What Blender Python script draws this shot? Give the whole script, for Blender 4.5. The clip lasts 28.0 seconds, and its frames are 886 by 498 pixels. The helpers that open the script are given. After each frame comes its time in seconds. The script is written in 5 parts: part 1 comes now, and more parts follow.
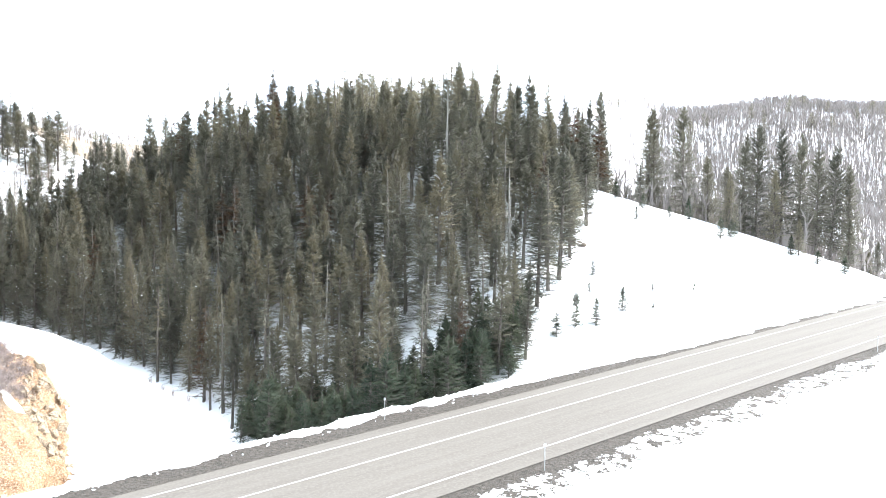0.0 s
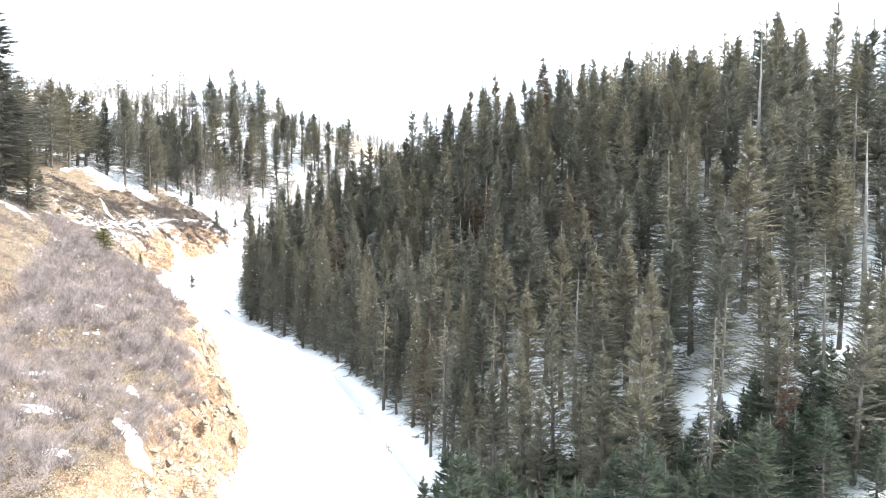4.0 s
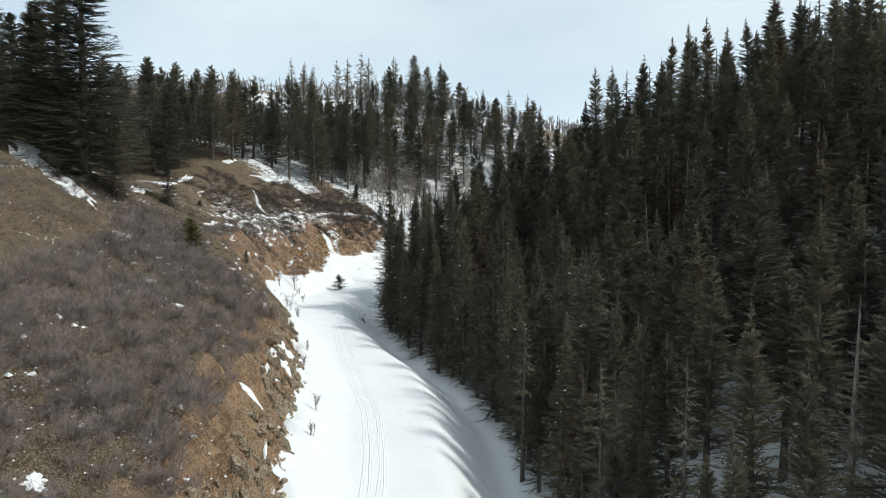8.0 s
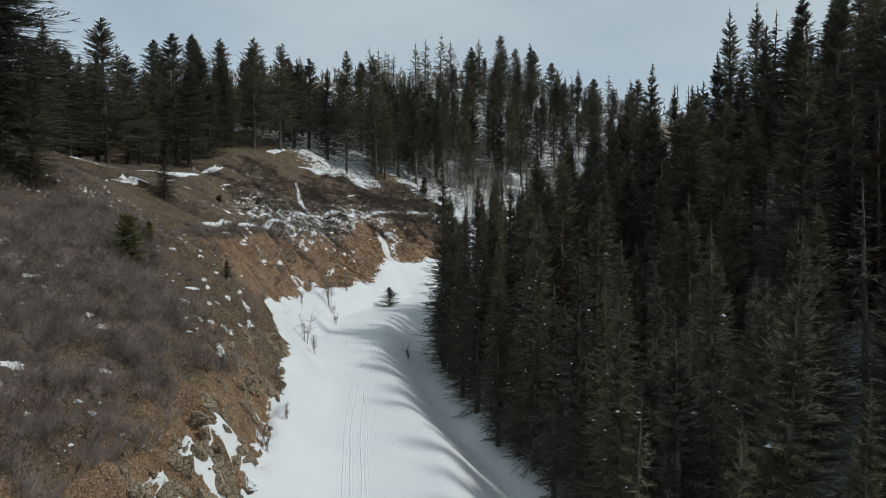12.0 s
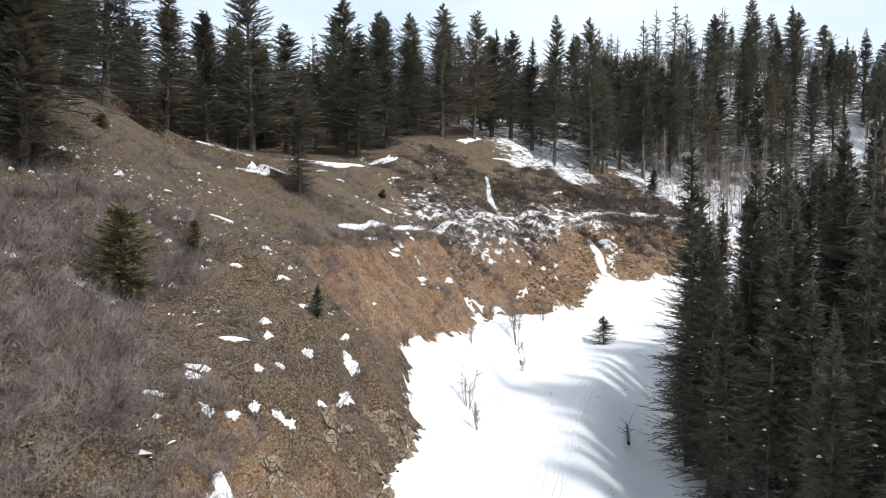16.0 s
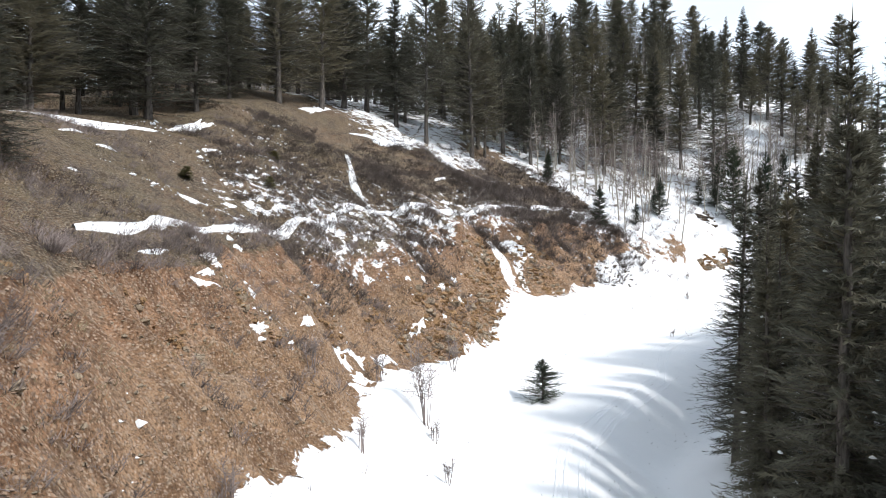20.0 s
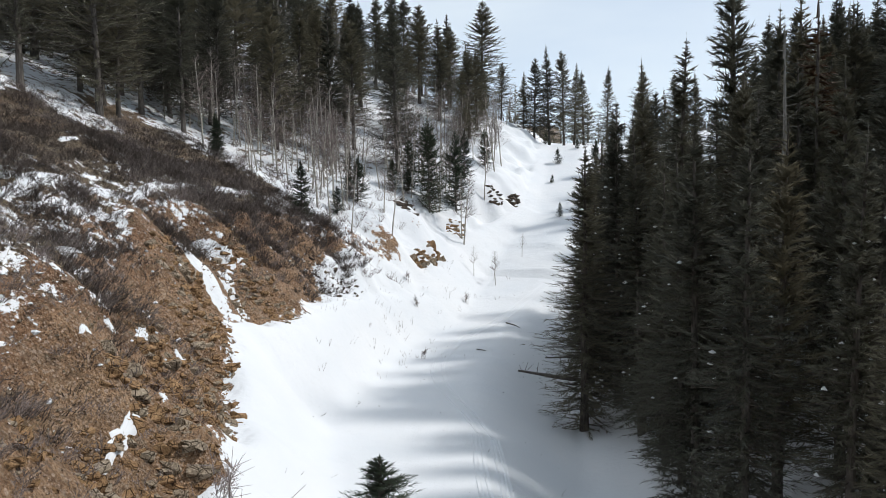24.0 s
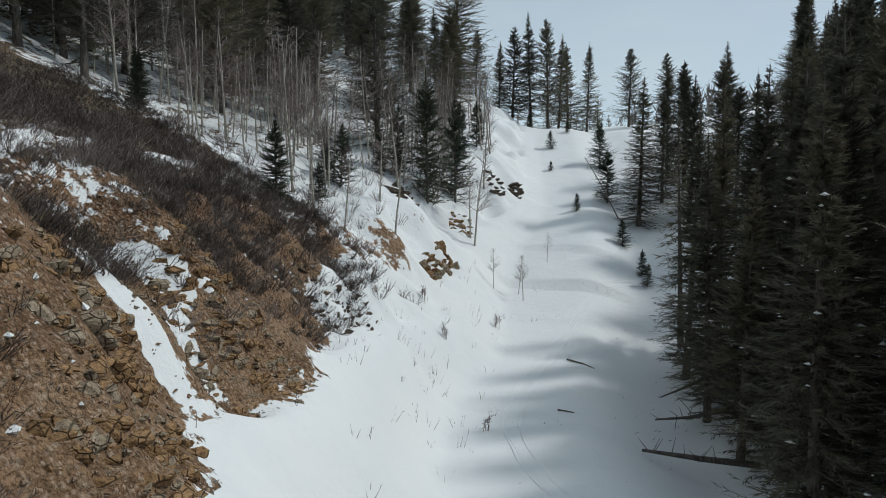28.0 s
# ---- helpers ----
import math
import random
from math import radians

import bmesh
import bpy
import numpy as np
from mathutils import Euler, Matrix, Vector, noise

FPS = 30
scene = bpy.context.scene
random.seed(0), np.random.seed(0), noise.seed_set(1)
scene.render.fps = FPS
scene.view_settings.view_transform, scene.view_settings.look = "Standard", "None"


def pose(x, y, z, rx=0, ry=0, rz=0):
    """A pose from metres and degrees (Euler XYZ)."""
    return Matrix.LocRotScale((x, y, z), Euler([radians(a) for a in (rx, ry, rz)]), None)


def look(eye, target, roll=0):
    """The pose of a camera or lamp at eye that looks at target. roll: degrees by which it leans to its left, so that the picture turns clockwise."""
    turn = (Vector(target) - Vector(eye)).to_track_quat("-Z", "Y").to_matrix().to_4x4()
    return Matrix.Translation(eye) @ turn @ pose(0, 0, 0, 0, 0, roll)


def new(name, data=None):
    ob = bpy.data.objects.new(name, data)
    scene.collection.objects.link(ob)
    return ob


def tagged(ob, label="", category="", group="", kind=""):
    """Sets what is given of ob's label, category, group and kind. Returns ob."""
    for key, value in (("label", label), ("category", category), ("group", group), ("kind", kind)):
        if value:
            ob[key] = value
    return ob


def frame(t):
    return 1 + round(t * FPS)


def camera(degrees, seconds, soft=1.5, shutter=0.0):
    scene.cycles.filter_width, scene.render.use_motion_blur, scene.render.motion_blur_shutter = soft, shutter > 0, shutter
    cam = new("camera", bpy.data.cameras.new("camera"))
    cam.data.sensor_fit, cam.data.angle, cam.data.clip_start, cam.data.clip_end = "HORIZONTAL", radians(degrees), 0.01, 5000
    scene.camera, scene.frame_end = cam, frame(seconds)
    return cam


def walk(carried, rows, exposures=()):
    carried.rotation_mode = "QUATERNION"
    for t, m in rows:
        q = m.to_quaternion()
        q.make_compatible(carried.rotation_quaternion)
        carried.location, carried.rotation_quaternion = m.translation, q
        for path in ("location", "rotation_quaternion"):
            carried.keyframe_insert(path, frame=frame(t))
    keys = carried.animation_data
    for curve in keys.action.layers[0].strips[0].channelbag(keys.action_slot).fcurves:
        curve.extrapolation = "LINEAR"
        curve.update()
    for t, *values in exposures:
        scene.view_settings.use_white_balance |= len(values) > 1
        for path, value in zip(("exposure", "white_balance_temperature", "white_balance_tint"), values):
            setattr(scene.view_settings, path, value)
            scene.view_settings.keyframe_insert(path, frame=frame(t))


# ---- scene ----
cam = camera(64.0, 28.0, soft=0.6, shutter=0.0)
METRES, EYE, TILT, LEAN, TURN = 170.0, 15.0, -3.0, -0.5, 0.0
ROWS = [
    (0.0, 0.0, 0.0, 0.0, 0.0, 0.0, -0.0),
    (0.5, 0.0003, 0.0159, -0.0, 0.23, 0.07, 0.06),
    (1.0, 0.0009, 0.032, 0.0002, 1.36, 0.14, 0.05),
    (1.5, 0.0011, 0.0478, 0.0004, 3.87, 0.24, -0.04),
    (2.0, 0.0016, 0.0644, 0.0007, 7.89, 0.33, -0.29),
    (2.5, 0.0022, 0.0813, 0.0008, 11.74, 0.38, -0.52),
    (3.0, 0.0019, 0.0984, 0.0009, 15.48, 0.4, -0.73),
    (3.5, 0.0009, 0.1156, 0.0013, 19.15, 0.37, -0.9),
    (4.0, -0.001, 0.1331, 0.0014, 23.36, 0.32, -1.08),
    (4.5, -0.0037, 0.151, 0.0014, 27.38, 0.24, -1.31),
    (6.5, -0.0231, 0.2222, 0.0013, 33.62, -0.06, -1.41),
    (7.0, -0.0297, 0.2399, 0.0017, 36.44, -0.13, -1.53),
    (7.5, -0.0371, 0.2575, 0.0023, 38.71, -0.18, -1.65),
    (8.0, -0.0447, 0.2748, 0.0029, 39.79, -0.22, -1.69),
    (8.5, -0.0529, 0.2916, 0.0036, 40.67, -0.26, -1.73),
    (9.0, -0.062, 0.3081, 0.0042, 42.25, -0.29, -1.81),
    (9.5, -0.0719, 0.3245, 0.0048, 43.15, -0.3, -1.87),
    (10.0, -0.0823, 0.3403, 0.0053, 42.66, -0.28, -1.81),
    (10.5, -0.0936, 0.3556, 0.0059, 42.89, -0.28, -1.83),
    (11.0, -0.1052, 0.3709, 0.0065, 43.45, -0.28, -1.83),
    (11.5, -0.1176, 0.3856, 0.0071, 44.82, -0.32, -1.9),
    (12.0, -0.1309, 0.4002, 0.0073, 47.57, -0.37, -2.05),
    (12.5, -0.1445, 0.4144, 0.0076, 50.12, -0.43, -2.16),
    (14.5, -0.1991, 0.4627, 0.0091, 57.73, -0.55, -2.54),
    (15.0, -0.2151, 0.4735, 0.0092, 61.2, -0.58, -2.6),
    (15.5, -0.2299, 0.4846, 0.0103, 65.07, -0.73, -2.9),
    (16.0, -0.2459, 0.4949, 0.0107, 65.25, -0.71, -2.86),
    (16.5, -0.2625, 0.5046, 0.0108, 67.2, -0.74, -2.84),
    (17.0, -0.2792, 0.5132, 0.0112, 66.96, -0.73, -2.82),
    (17.5, -0.2965, 0.521, 0.0114, 66.36, -0.68, -2.75),
    (18.0, -0.3144, 0.5283, 0.0117, 65.75, -0.66, -2.75),
    (18.5, -0.3325, 0.535, 0.012, 65.07, -0.64, -2.67),
    (19.0, -0.3498, 0.5417, 0.0127, 61.97, -0.57, -2.55),
    (19.5, -0.3685, 0.5472, 0.0128, 56.79, -0.36, -2.16),
    (20.0, -0.3869, 0.5527, 0.0131, 51.67, -0.22, -1.84),
    (20.5, -0.405, 0.5584, 0.0132, 46.28, -0.12, -1.51),
    (21.0, -0.4213, 0.5639, 0.0135, 41.33, -0.11, -1.27),
    (21.5, -0.4381, 0.5701, 0.0137, 36.47, -0.08, -1.02),
    (22.0, -0.4545, 0.5768, 0.0139, 32.05, -0.1, -0.73),
    (22.5, -0.4696, 0.5845, 0.0143, 27.26, -0.09, -0.42),
    (24.5, -0.5239, 0.627, 0.0152, 16.6, -0.31, 0.13),
    (25.0, -0.5351, 0.6399, 0.0158, 14.44, -0.39, 0.15),
    (25.5, -0.5463, 0.6536, 0.0161, 12.63, -0.44, 0.21),
    (26.0, -0.5568, 0.6681, 0.0164, 12.33, -0.43, 0.14),
    (26.5, -0.5665, 0.6819, 0.0168, 12.04, -0.37, 0.01),
    (27.0, -0.5751, 0.6935, 0.0172, 11.8, -0.4, -0.15),
    (27.5, -0.5826, 0.7025, 0.0173, 11.61, -0.45, -0.23),
    (28.0, -0.5891, 0.7091, 0.0175, 11.52, -0.54, -0.28),
]
EXPOSURES = [(0.0, 2.42, 6450, 10), (2.0, 2.78, 6500, 10), (3.0, 2.88, 6500, 10), (4.0, 2.45, 6500, 10), (4.5, 1.25, 6500, 8), (6.5, 0.15, 6650, 6), (8.0, 0.05, 6600, 4), (10.0, -0.1, 6550, 4),
             (11.0, -0.5, 6500, 4), (12.0, -0.62, 6450, 4), (14.5, -0.05, 6500, 8), (15.5, 0.25, 6500, 10), (17.0, 0.52, 6480, 11), (20.0, 0.6, 6480, 11), (22.5, 0.25, 6400, 10), (24.5, -0.12, 6450, 10),
             (25.0, -0.22, 6400, 6), (28.0, -0.55, 6350, 4)]
walk(cam, [(t, pose(0, 0, EYE, TILT, LEAN, TURN) @ pose(METRES * x, METRES * y, METRES * z, 90 + pitch, roll, yaw))
           for t, x, y, z, yaw, pitch, roll in ROWS], EXPOSURES)

# ---- sky and sun ----
SUN_AZ, SUN_EL = math.atan2(0.90, 0.43), radians(47)   # clockwise from +y
sun_way = Vector((math.sin(SUN_AZ) * math.cos(SUN_EL), math.cos(SUN_AZ) * math.cos(SUN_EL), math.sin(SUN_EL)))
world = bpy.data.worlds.new("winter_sky")
scene.world = world
world.use_nodes = True
wn = world.node_tree
wn.nodes.clear()
w_out = wn.nodes.new("ShaderNodeOutputWorld")
w_bg = wn.nodes.new("ShaderNodeBackground")
w_sky = wn.nodes.new("ShaderNodeTexSky")
w_sky.sky_type, w_sky.sun_disc = "NISHITA", False
w_sky.sun_elevation, w_sky.sun_rotation = SUN_EL, SUN_AZ
w_sky.altitude, w_sky.air_density, w_sky.dust_density, w_sky.ozone_density = 2200, 1.0, 2.5, 1.0
# thin high cloud over the blue
w_co = wn.nodes.new("ShaderNodeTexCoord")
w_map = wn.nodes.new("ShaderNodeMapping")
w_map.inputs["Scale"].default_value = (1.2, 2.2, 5.0)
w_noise = wn.nodes.new("ShaderNodeTexNoise")
w_noise.inputs["Scale"].default_value = 1.6
w_noise.inputs["Detail"].default_value = 5
w_ramp = wn.nodes.new("ShaderNodeMapRange")
w_ramp.inputs["From Min"].default_value, w_ramp.inputs["From Max"].default_value = 0.25, 0.8
w_ramp.inputs["To Min"].default_value, w_ramp.inputs["To Max"].default_value = 0.45, 0.85
w_mix = wn.nodes.new("ShaderNodeMixRGB")
w_mix.inputs["Color2"].default_value = (5.9, 6.5, 6.85, 1)
wn.links.new(w_co.outputs["Generated"], w_map.inputs["Vector"])
wn.links.new(w_map.outputs["Vector"], w_noise.inputs["Vector"])
wn.links.new(w_noise.outputs["Fac"], w_ramp.inputs["Value"])
wn.links.new(w_ramp.outputs["Result"], w_mix.inputs["Fac"])
wn.links.new(w_sky.outputs["Color"], w_mix.inputs["Color1"])
wn.links.new(w_mix.outputs["Color"], w_bg.inputs["Color"])
wn.links.new(w_bg.outputs["Background"], w_out.inputs["Surface"])
w_bg.inputs["Strength"].default_value = 0.15
sun = new("sun", bpy.data.lights.new("sun", "SUN"))
sun.data.energy, sun.data.angle, sun.data.color = 2.65, radians(6.0), (1.0, 0.965, 0.92)
sun.matrix_world = look(sun_way * 200, (0, 0, 0))

# ---- materials ----
class Nodes:
    """Short hand for building one node material."""

    def __init__(self, name):
        self.mat = bpy.data.materials.new(name)
        self.mat.use_nodes = True
        self.tree = self.mat.node_tree
        self.bsdf = self.tree.nodes["Principled BSDF"]
        self.out = self.tree.nodes["Material Output"]
        self.bsdf.inputs["Specular IOR Level"].default_value = 0.25

    def add(self, kind, **values):
        n = self.tree.nodes.new(kind)
        for key, v in values.items():
            n.inputs[key.replace("_", " ")].default_value = v
        return n

    def link(self, a, b):
        self.tree.links.new(a, b)

    def where(self):
        return self.add("ShaderNodeNewGeometry").outputs["Position"]

    def noise(self, scale, detail=4, rough=0.55, vector=None):
        n = self.add("ShaderNodeTexNoise", Scale=scale, Detail=detail, Roughness=rough)
        self.link(vector or self.where(), n.inputs["Vector"])
        return n.outputs["Fac"]

    def span(self, value, a, b, c=0.0, d=1.0):
        n = self.add("ShaderNodeMapRange")
        n.inputs["From Min"].default_value, n.inputs["From Max"].default_value = a, b
        n.inputs["To Min"].default_value, n.inputs["To Max"].default_value = c, d
        self.link(value, n.inputs["Value"])
        return n.outputs["Result"]

    def mix(self, fac, a, b):
        n = self.tree.nodes.new("ShaderNodeMixRGB")
        for slot, v in (("Fac", fac), ("Color1", a), ("Color2", b)):
            if isinstance(v, (int, float)):
                n.inputs[slot].default_value = v
            elif isinstance(v, tuple):
                n.inputs[slot].default_value = (*v, 1)
            else:
                self.link(v, n.inputs[slot])
        return n.outputs["Color"]

    def sum(self, op, a, b):
        n = self.tree.nodes.new("ShaderNodeMath")
        n.operation = op
        for slot, v in ((0, a), (1, b)):
            if isinstance(v, (int, float)):
                n.inputs[slot].default_value = v
            else:
                self.link(v, n.inputs[slot])
        return n.outputs["Value"]

    def colour(self, socket):
        self.link(socket, self.bsdf.inputs["Base Color"])

    def bump(self, height, strength, distance):
        n = self.add("ShaderNodeBump", Strength=strength, Distance=distance)
        self.link(height, n.inputs["Height"])
        self.link(n.outputs["Normal"], self.bsdf.inputs["Normal"])


def needle_material(name, dark, light, warm):
    m = Nodes(name)
    info = m.add("ShaderNodeObjectInfo")
    c = m.mix(m.span(m.noise(1.1, 3), 0.3, 0.7), dark, light)
    c = m.mix(m.span(info.outputs["Random"], 0.35, 1.0, 0.0, 0.75), c, warm)
    c = m.mix(m.span(info.outputs["Random"], 0.0, 0.32, 0.65, 0.0), c, tuple(v * 0.55 for v in dark))
    isl = m.add("ShaderNodeNewGeometry")
    c = m.mix(m.span(isl.outputs["Random Per Island"], 0.0, 1.0, 0.0, 0.30), c, tuple(v * 1.5 for v in light))
    m.colour(c)
    m.bsdf.inputs["Roughness"].default_value = 0.75
    thin = m.add("ShaderNodeBsdfTranslucent")   # some light passes through the sprays
    m.link(c, thin.inputs["Color"])
    both = m.add("ShaderNodeMixShader", Fac=0.30)
    m.link(m.bsdf.outputs["BSDF"], both.inputs[1])
    m.link(thin.outputs["BSDF"], both.inputs[2])
    m.link(both.outputs["Shader"], m.out.inputs["Surface"])
    return m.mat


def bark_material(name, a, b, scale=(9, 9, 2.2)):
    m = Nodes(name)
    mp = m.add("ShaderNodeMapping", Scale=scale)
    m.link(m.where(), mp.inputs["Vector"])
    f = m.noise(1.0, 5, 0.6, mp.outputs["Vector"])
    m.colour(m.mix(m.span(f, 0.35, 0.65), a, b))
    m.bsdf.inputs["Roughness"].default_value = 0.9
    m.bump(f, 0.6, 0.03)
    return m.mat


def plain_material(name, a, b, scale, rough=0.85, strength=0.4, depth=0.02):
    m = Nodes(name)
    f = m.noise(scale, 5)
    m.colour(m.mix(m.span(f, 0.3, 0.7), a, b))
    m.bsdf.inputs["Roughness"].default_value = rough
    m.bump(f, strength, depth)
    return m.mat


NEEDLES = needle_material("needles", (0.058, 0.060, 0.050), (0.134, 0.132, 0.098), (0.200, 0.170, 0.110))
NEEDLES_YOUNG = needle_material("young_needles", (0.026, 0.037, 0.027), (0.056, 0.074, 0.048), (0.072, 0.080, 0.048))
NEEDLES_OLIVE = needle_material("olive_needles", (0.10, 0.10, 0.04), (0.17, 0.16, 0.065), (0.18, 0.15, 0.07))
NEEDLES_RUST = needle_material("rust_needles", (0.055, 0.034, 0.022), (0.085, 0.052, 0.032), (0.075, 0.048, 0.030))
BARK = bark_material("conifer_bark", (0.055, 0.047, 0.041), (0.165, 0.146, 0.128))
BARK_DEAD = bark_material("grey_dead_wood", (0.12, 0.112, 0.10), (0.26, 0.245, 0.22))
BARK_ASPEN = bark_material("aspen_bark", (0.24, 0.22, 0.18), (0.52, 0.49, 0.43), (3, 3, 7))
TWIG = plain_material("bare_twigs", (0.075, 0.060, 0.056), (0.36, 0.30, 0.275), 0.9)
GRASS = plain_material("dry_grass", (0.16, 0.12, 0.07), (0.42, 0.34, 0.22), 2.6)


def stone_material(name, a, b, deep):
    """Broken rock: blotches, fine grit, dark cracks and a rough face."""
    m = Nodes(name)
    f, g = m.noise(1.5, 5, 0.65), m.noise(9.0, 5, 0.7)
    info = m.add("ShaderNodeObjectInfo")
    c = m.mix(m.span(f, 0.36, 0.62), a, b)
    c = m.mix(m.span(info.outputs["Random"], 0.0, 1.0, 0.0, 0.5), c, tuple(v * 0.8 for v in a))
    c = m.mix(m.span(g, 0.45, 0.36, 0.0, 0.85), c, deep)
    c = m.mix(m.span(g, 0.55, 0.68, 0.0, 0.6), c, tuple(min(0.6, v * 1.45) for v in b))
    vor = m.add("ShaderNodeTexVoronoi", Scale=3.4)
    vor.feature = "DISTANCE_TO_EDGE"
    m.link(m.where(), vor.inputs["Vector"])
    c = m.mix(m.span(vor.outputs["Distance"], 0.05, 0.0, 0.0, 0.8), c, deep)
    m.colour(c)
    m.bsdf.inputs["Roughness"].default_value = 0.9
    m.bump(m.sum("ADD", m.sum("ADD", f, m.sum("MULTIPLY", g, 0.5)), m.span(vor.outputs["Distance"], 0.0, 0.07, 0.0, 0.4)), 1.0, 0.16)
    return m.mat


STONE = stone_material("tan_stone", (0.28, 0.215, 0.148), (0.42, 0.345, 0.255), (0.07, 0.05, 0.034))
STONE_RED = stone_material("red_stone", (0.24, 0.140, 0.068), (0.42, 0.262, 0.135), (0.050, 0.030, 0.018))
STONE_PINK = stone_material("pink_stone", (0.30, 0.205, 0.145), (0.46, 0.335, 0.245), (0.09, 0.055, 0.036))
STONE_DARK = stone_material("dark_stone", (0.06, 0.05, 0.042), (0.17, 0.125, 0.09), (0.02, 0.016, 0.013))


def snow_material(name):
    m = Nodes(name)
    f = m.noise(0.35, 4)
    g = m.noise(5.0, 4)
    m.colour(m.mix(m.span(f, 0.3, 0.7), (0.73, 0.755, 0.78), (0.79, 0.80, 0.81)))
    m.bsdf.inputs["Roughness"].default_value = 0.65
    m.bump(m.sum("ADD", f, m.sum("MULTIPLY", g, 0.25)), 0.35, 0.12)
    return m.mat


SNOW = snow_material("snow")


def ground_material():
    """Snow, bare soil, rock and gravel, told apart by the sheet's own mask."""
    m = Nodes("ground")
    at = m.add("ShaderNodeAttribute")
    at.attribute_name = "cover"
    sep = m.add("ShaderNodeSeparateColor")
    m.link(at.outputs["Color"], sep.inputs["Color"])
    snow_f, rock_f, gravel_f, red_f = sep.outputs[0], sep.outputs[1], sep.outputs[2], at.outputs["Alpha"]
    big, mid, fine = m.noise(0.16, 3), m.noise(0.75, 5, 0.6), m.noise(4.0, 5, 0.65)
    vor = m.add("ShaderNodeTexVoronoi", Scale=2.6)
    m.link(m.where(), vor.inputs["Vector"])
    soil = m.mix(m.span(big, 0.35, 0.65), (0.215, 0.124, 0.072), (0.200, 0.150, 0.086))
    soil = m.mix(m.span(mid, 0.42, 0.62), soil, (0.105, 0.072, 0.048))
    soil = m.mix(m.span(fine, 0.50, 0.72), soil, (0.27, 0.225, 0.165))
    soil = m.mix(m.span(fine, 0.42, 0.28), soil, (0.05, 0.038, 0.028))
    grit = m.noise(11.0, 4, 0.75)
    peb = m.add("ShaderNodeTexVoronoi", Scale=6.0)
    m.link(m.where(), peb.inputs["Vector"])
    pebble = peb.outputs["Distance"]
    pick = m.add("ShaderNodeSeparateColor")
    m.link(peb.outputs["Color"], pick.inputs["Color"])
    # here and there a pale stone or a dark tuft, with a dark gap round it
    pale = m.sum("MULTIPLY", m.span(pick.outputs[0], 0.60, 0.66), m.span(pebble, 0.44, 0.34))
    tuft = m.sum("MULTIPLY", m.span(pick.outputs[1], 0.52, 0.60), m.span(pebble, 0.62, 0.40))
    soil = m.mix(m.span(grit, 0.54, 0.62, 0.0, 0.85), soil, (0.42, 0.355, 0.265))
    soil = m.mix(m.sum("MULTIPLY", tuft, 0.35), soil, (0.055, 0.045, 0.035))
    soil = m.mix(m.sum("MULTIPLY", pale, 0.4), soil, (0.44, 0.375, 0.29))
    soil = m.mix(m.span(grit, 0.47, 0.38, 0.0, 0.85), soil, (0.035, 0.028, 0.022))
    tan = m.mix(m.span(mid, 0.38, 0.62), (0.52, 0.345, 0.205), (0.33, 0.200, 0.106))
    red = m.mix(m.span(mid, 0.40, 0.60), (0.47, 0.270, 0.155), (0.235, 0.122, 0.064))
    rock = m.mix(red_f, tan, red)
    # rills and wash that run down the cut bank
    mp = m.add("ShaderNodeMapping", Rotation=(0, 0, radians(127)), Scale=(0.8, 2.6, 2.6))
    mp.vector_type = "TEXTURE"
    m.link(m.where(), mp.inputs["Vector"])
    wash = m.noise(1.0, 5, 0.6, mp.outputs["Vector"])
    rock = m.mix(m.span(wash, 0.52, 0.66, 0.0, 0.65), rock, (0.120, 0.064, 0.036))
    rock = m.mix(m.span(wash, 0.46, 0.34, 0.0, 0.6), rock, (0.36, 0.265, 0.185))
    rock = m.mix(m.span(fine, 0.55, 0.75), rock, (0.46, 0.36, 0.26))
    rock = m.mix(m.span(fine, 0.42, 0.25), rock, (0.10, 0.065, 0.04))
    rock = m.mix(m.span(grit, 0.54, 0.62, 0.0, 0.75), rock, (0.52, 0.39, 0.28))
    rock = m.mix(m.sum("MULTIPLY", pale, 0.6), rock, (0.54, 0.42, 0.32))
    rock = m.mix(m.sum("MULTIPLY", tuft, 0.4), rock, (0.17, 0.095, 0.055))
    rock = m.mix(m.span(grit, 0.46, 0.38, 0.0, 0.75), rock, (0.10, 0.06, 0.036))
    # rubble: small pale stones with dark gaps
    rub = m.add("ShaderNodeTexVoronoi", Scale=11.0, Randomness=1.0)
    m.link(m.where(), rub.inputs["Vector"])
    rub_pick = m.add("ShaderNodeSeparateColor")
    m.link(rub.outputs["Color"], rub_pick.inputs["Color"])
    chip = m.sum("MULTIPLY", m.span(rub_pick.outputs[0], 0.80, 0.86), m.span(rub.outputs["Distance"], 0.52, 0.34))
    rock = m.mix(m.span(rub.outputs["Distance"], 0.5, 0.85, 0.0, 0.35), rock, (0.085, 0.048, 0.028))
    rock = m.mix(m.sum("MULTIPLY", chip, 0.8), rock, (0.58, 0.43, 0.32))
    soil = m.mix(m.span(rub.outputs["Distance"], 0.5, 0.85, 0.0, 0.4), soil, (0.045, 0.034, 0.025))
    soil = m.mix(m.sum("MULTIPLY", chip, 0.55), soil, (0.40, 0.33, 0.25))
    c = m.mix(m.span(m.sum("ADD", rock_f, m.sum("MULTIPLY", m.sum("SUBTRACT", mid, 0.5), 0.9)), 0.42, 0.58), soil, rock)
    gravel = m.mix(m.span(fine, 0.3, 0.7), (0.04, 0.035, 0.03), (0.10, 0.087, 0.073))
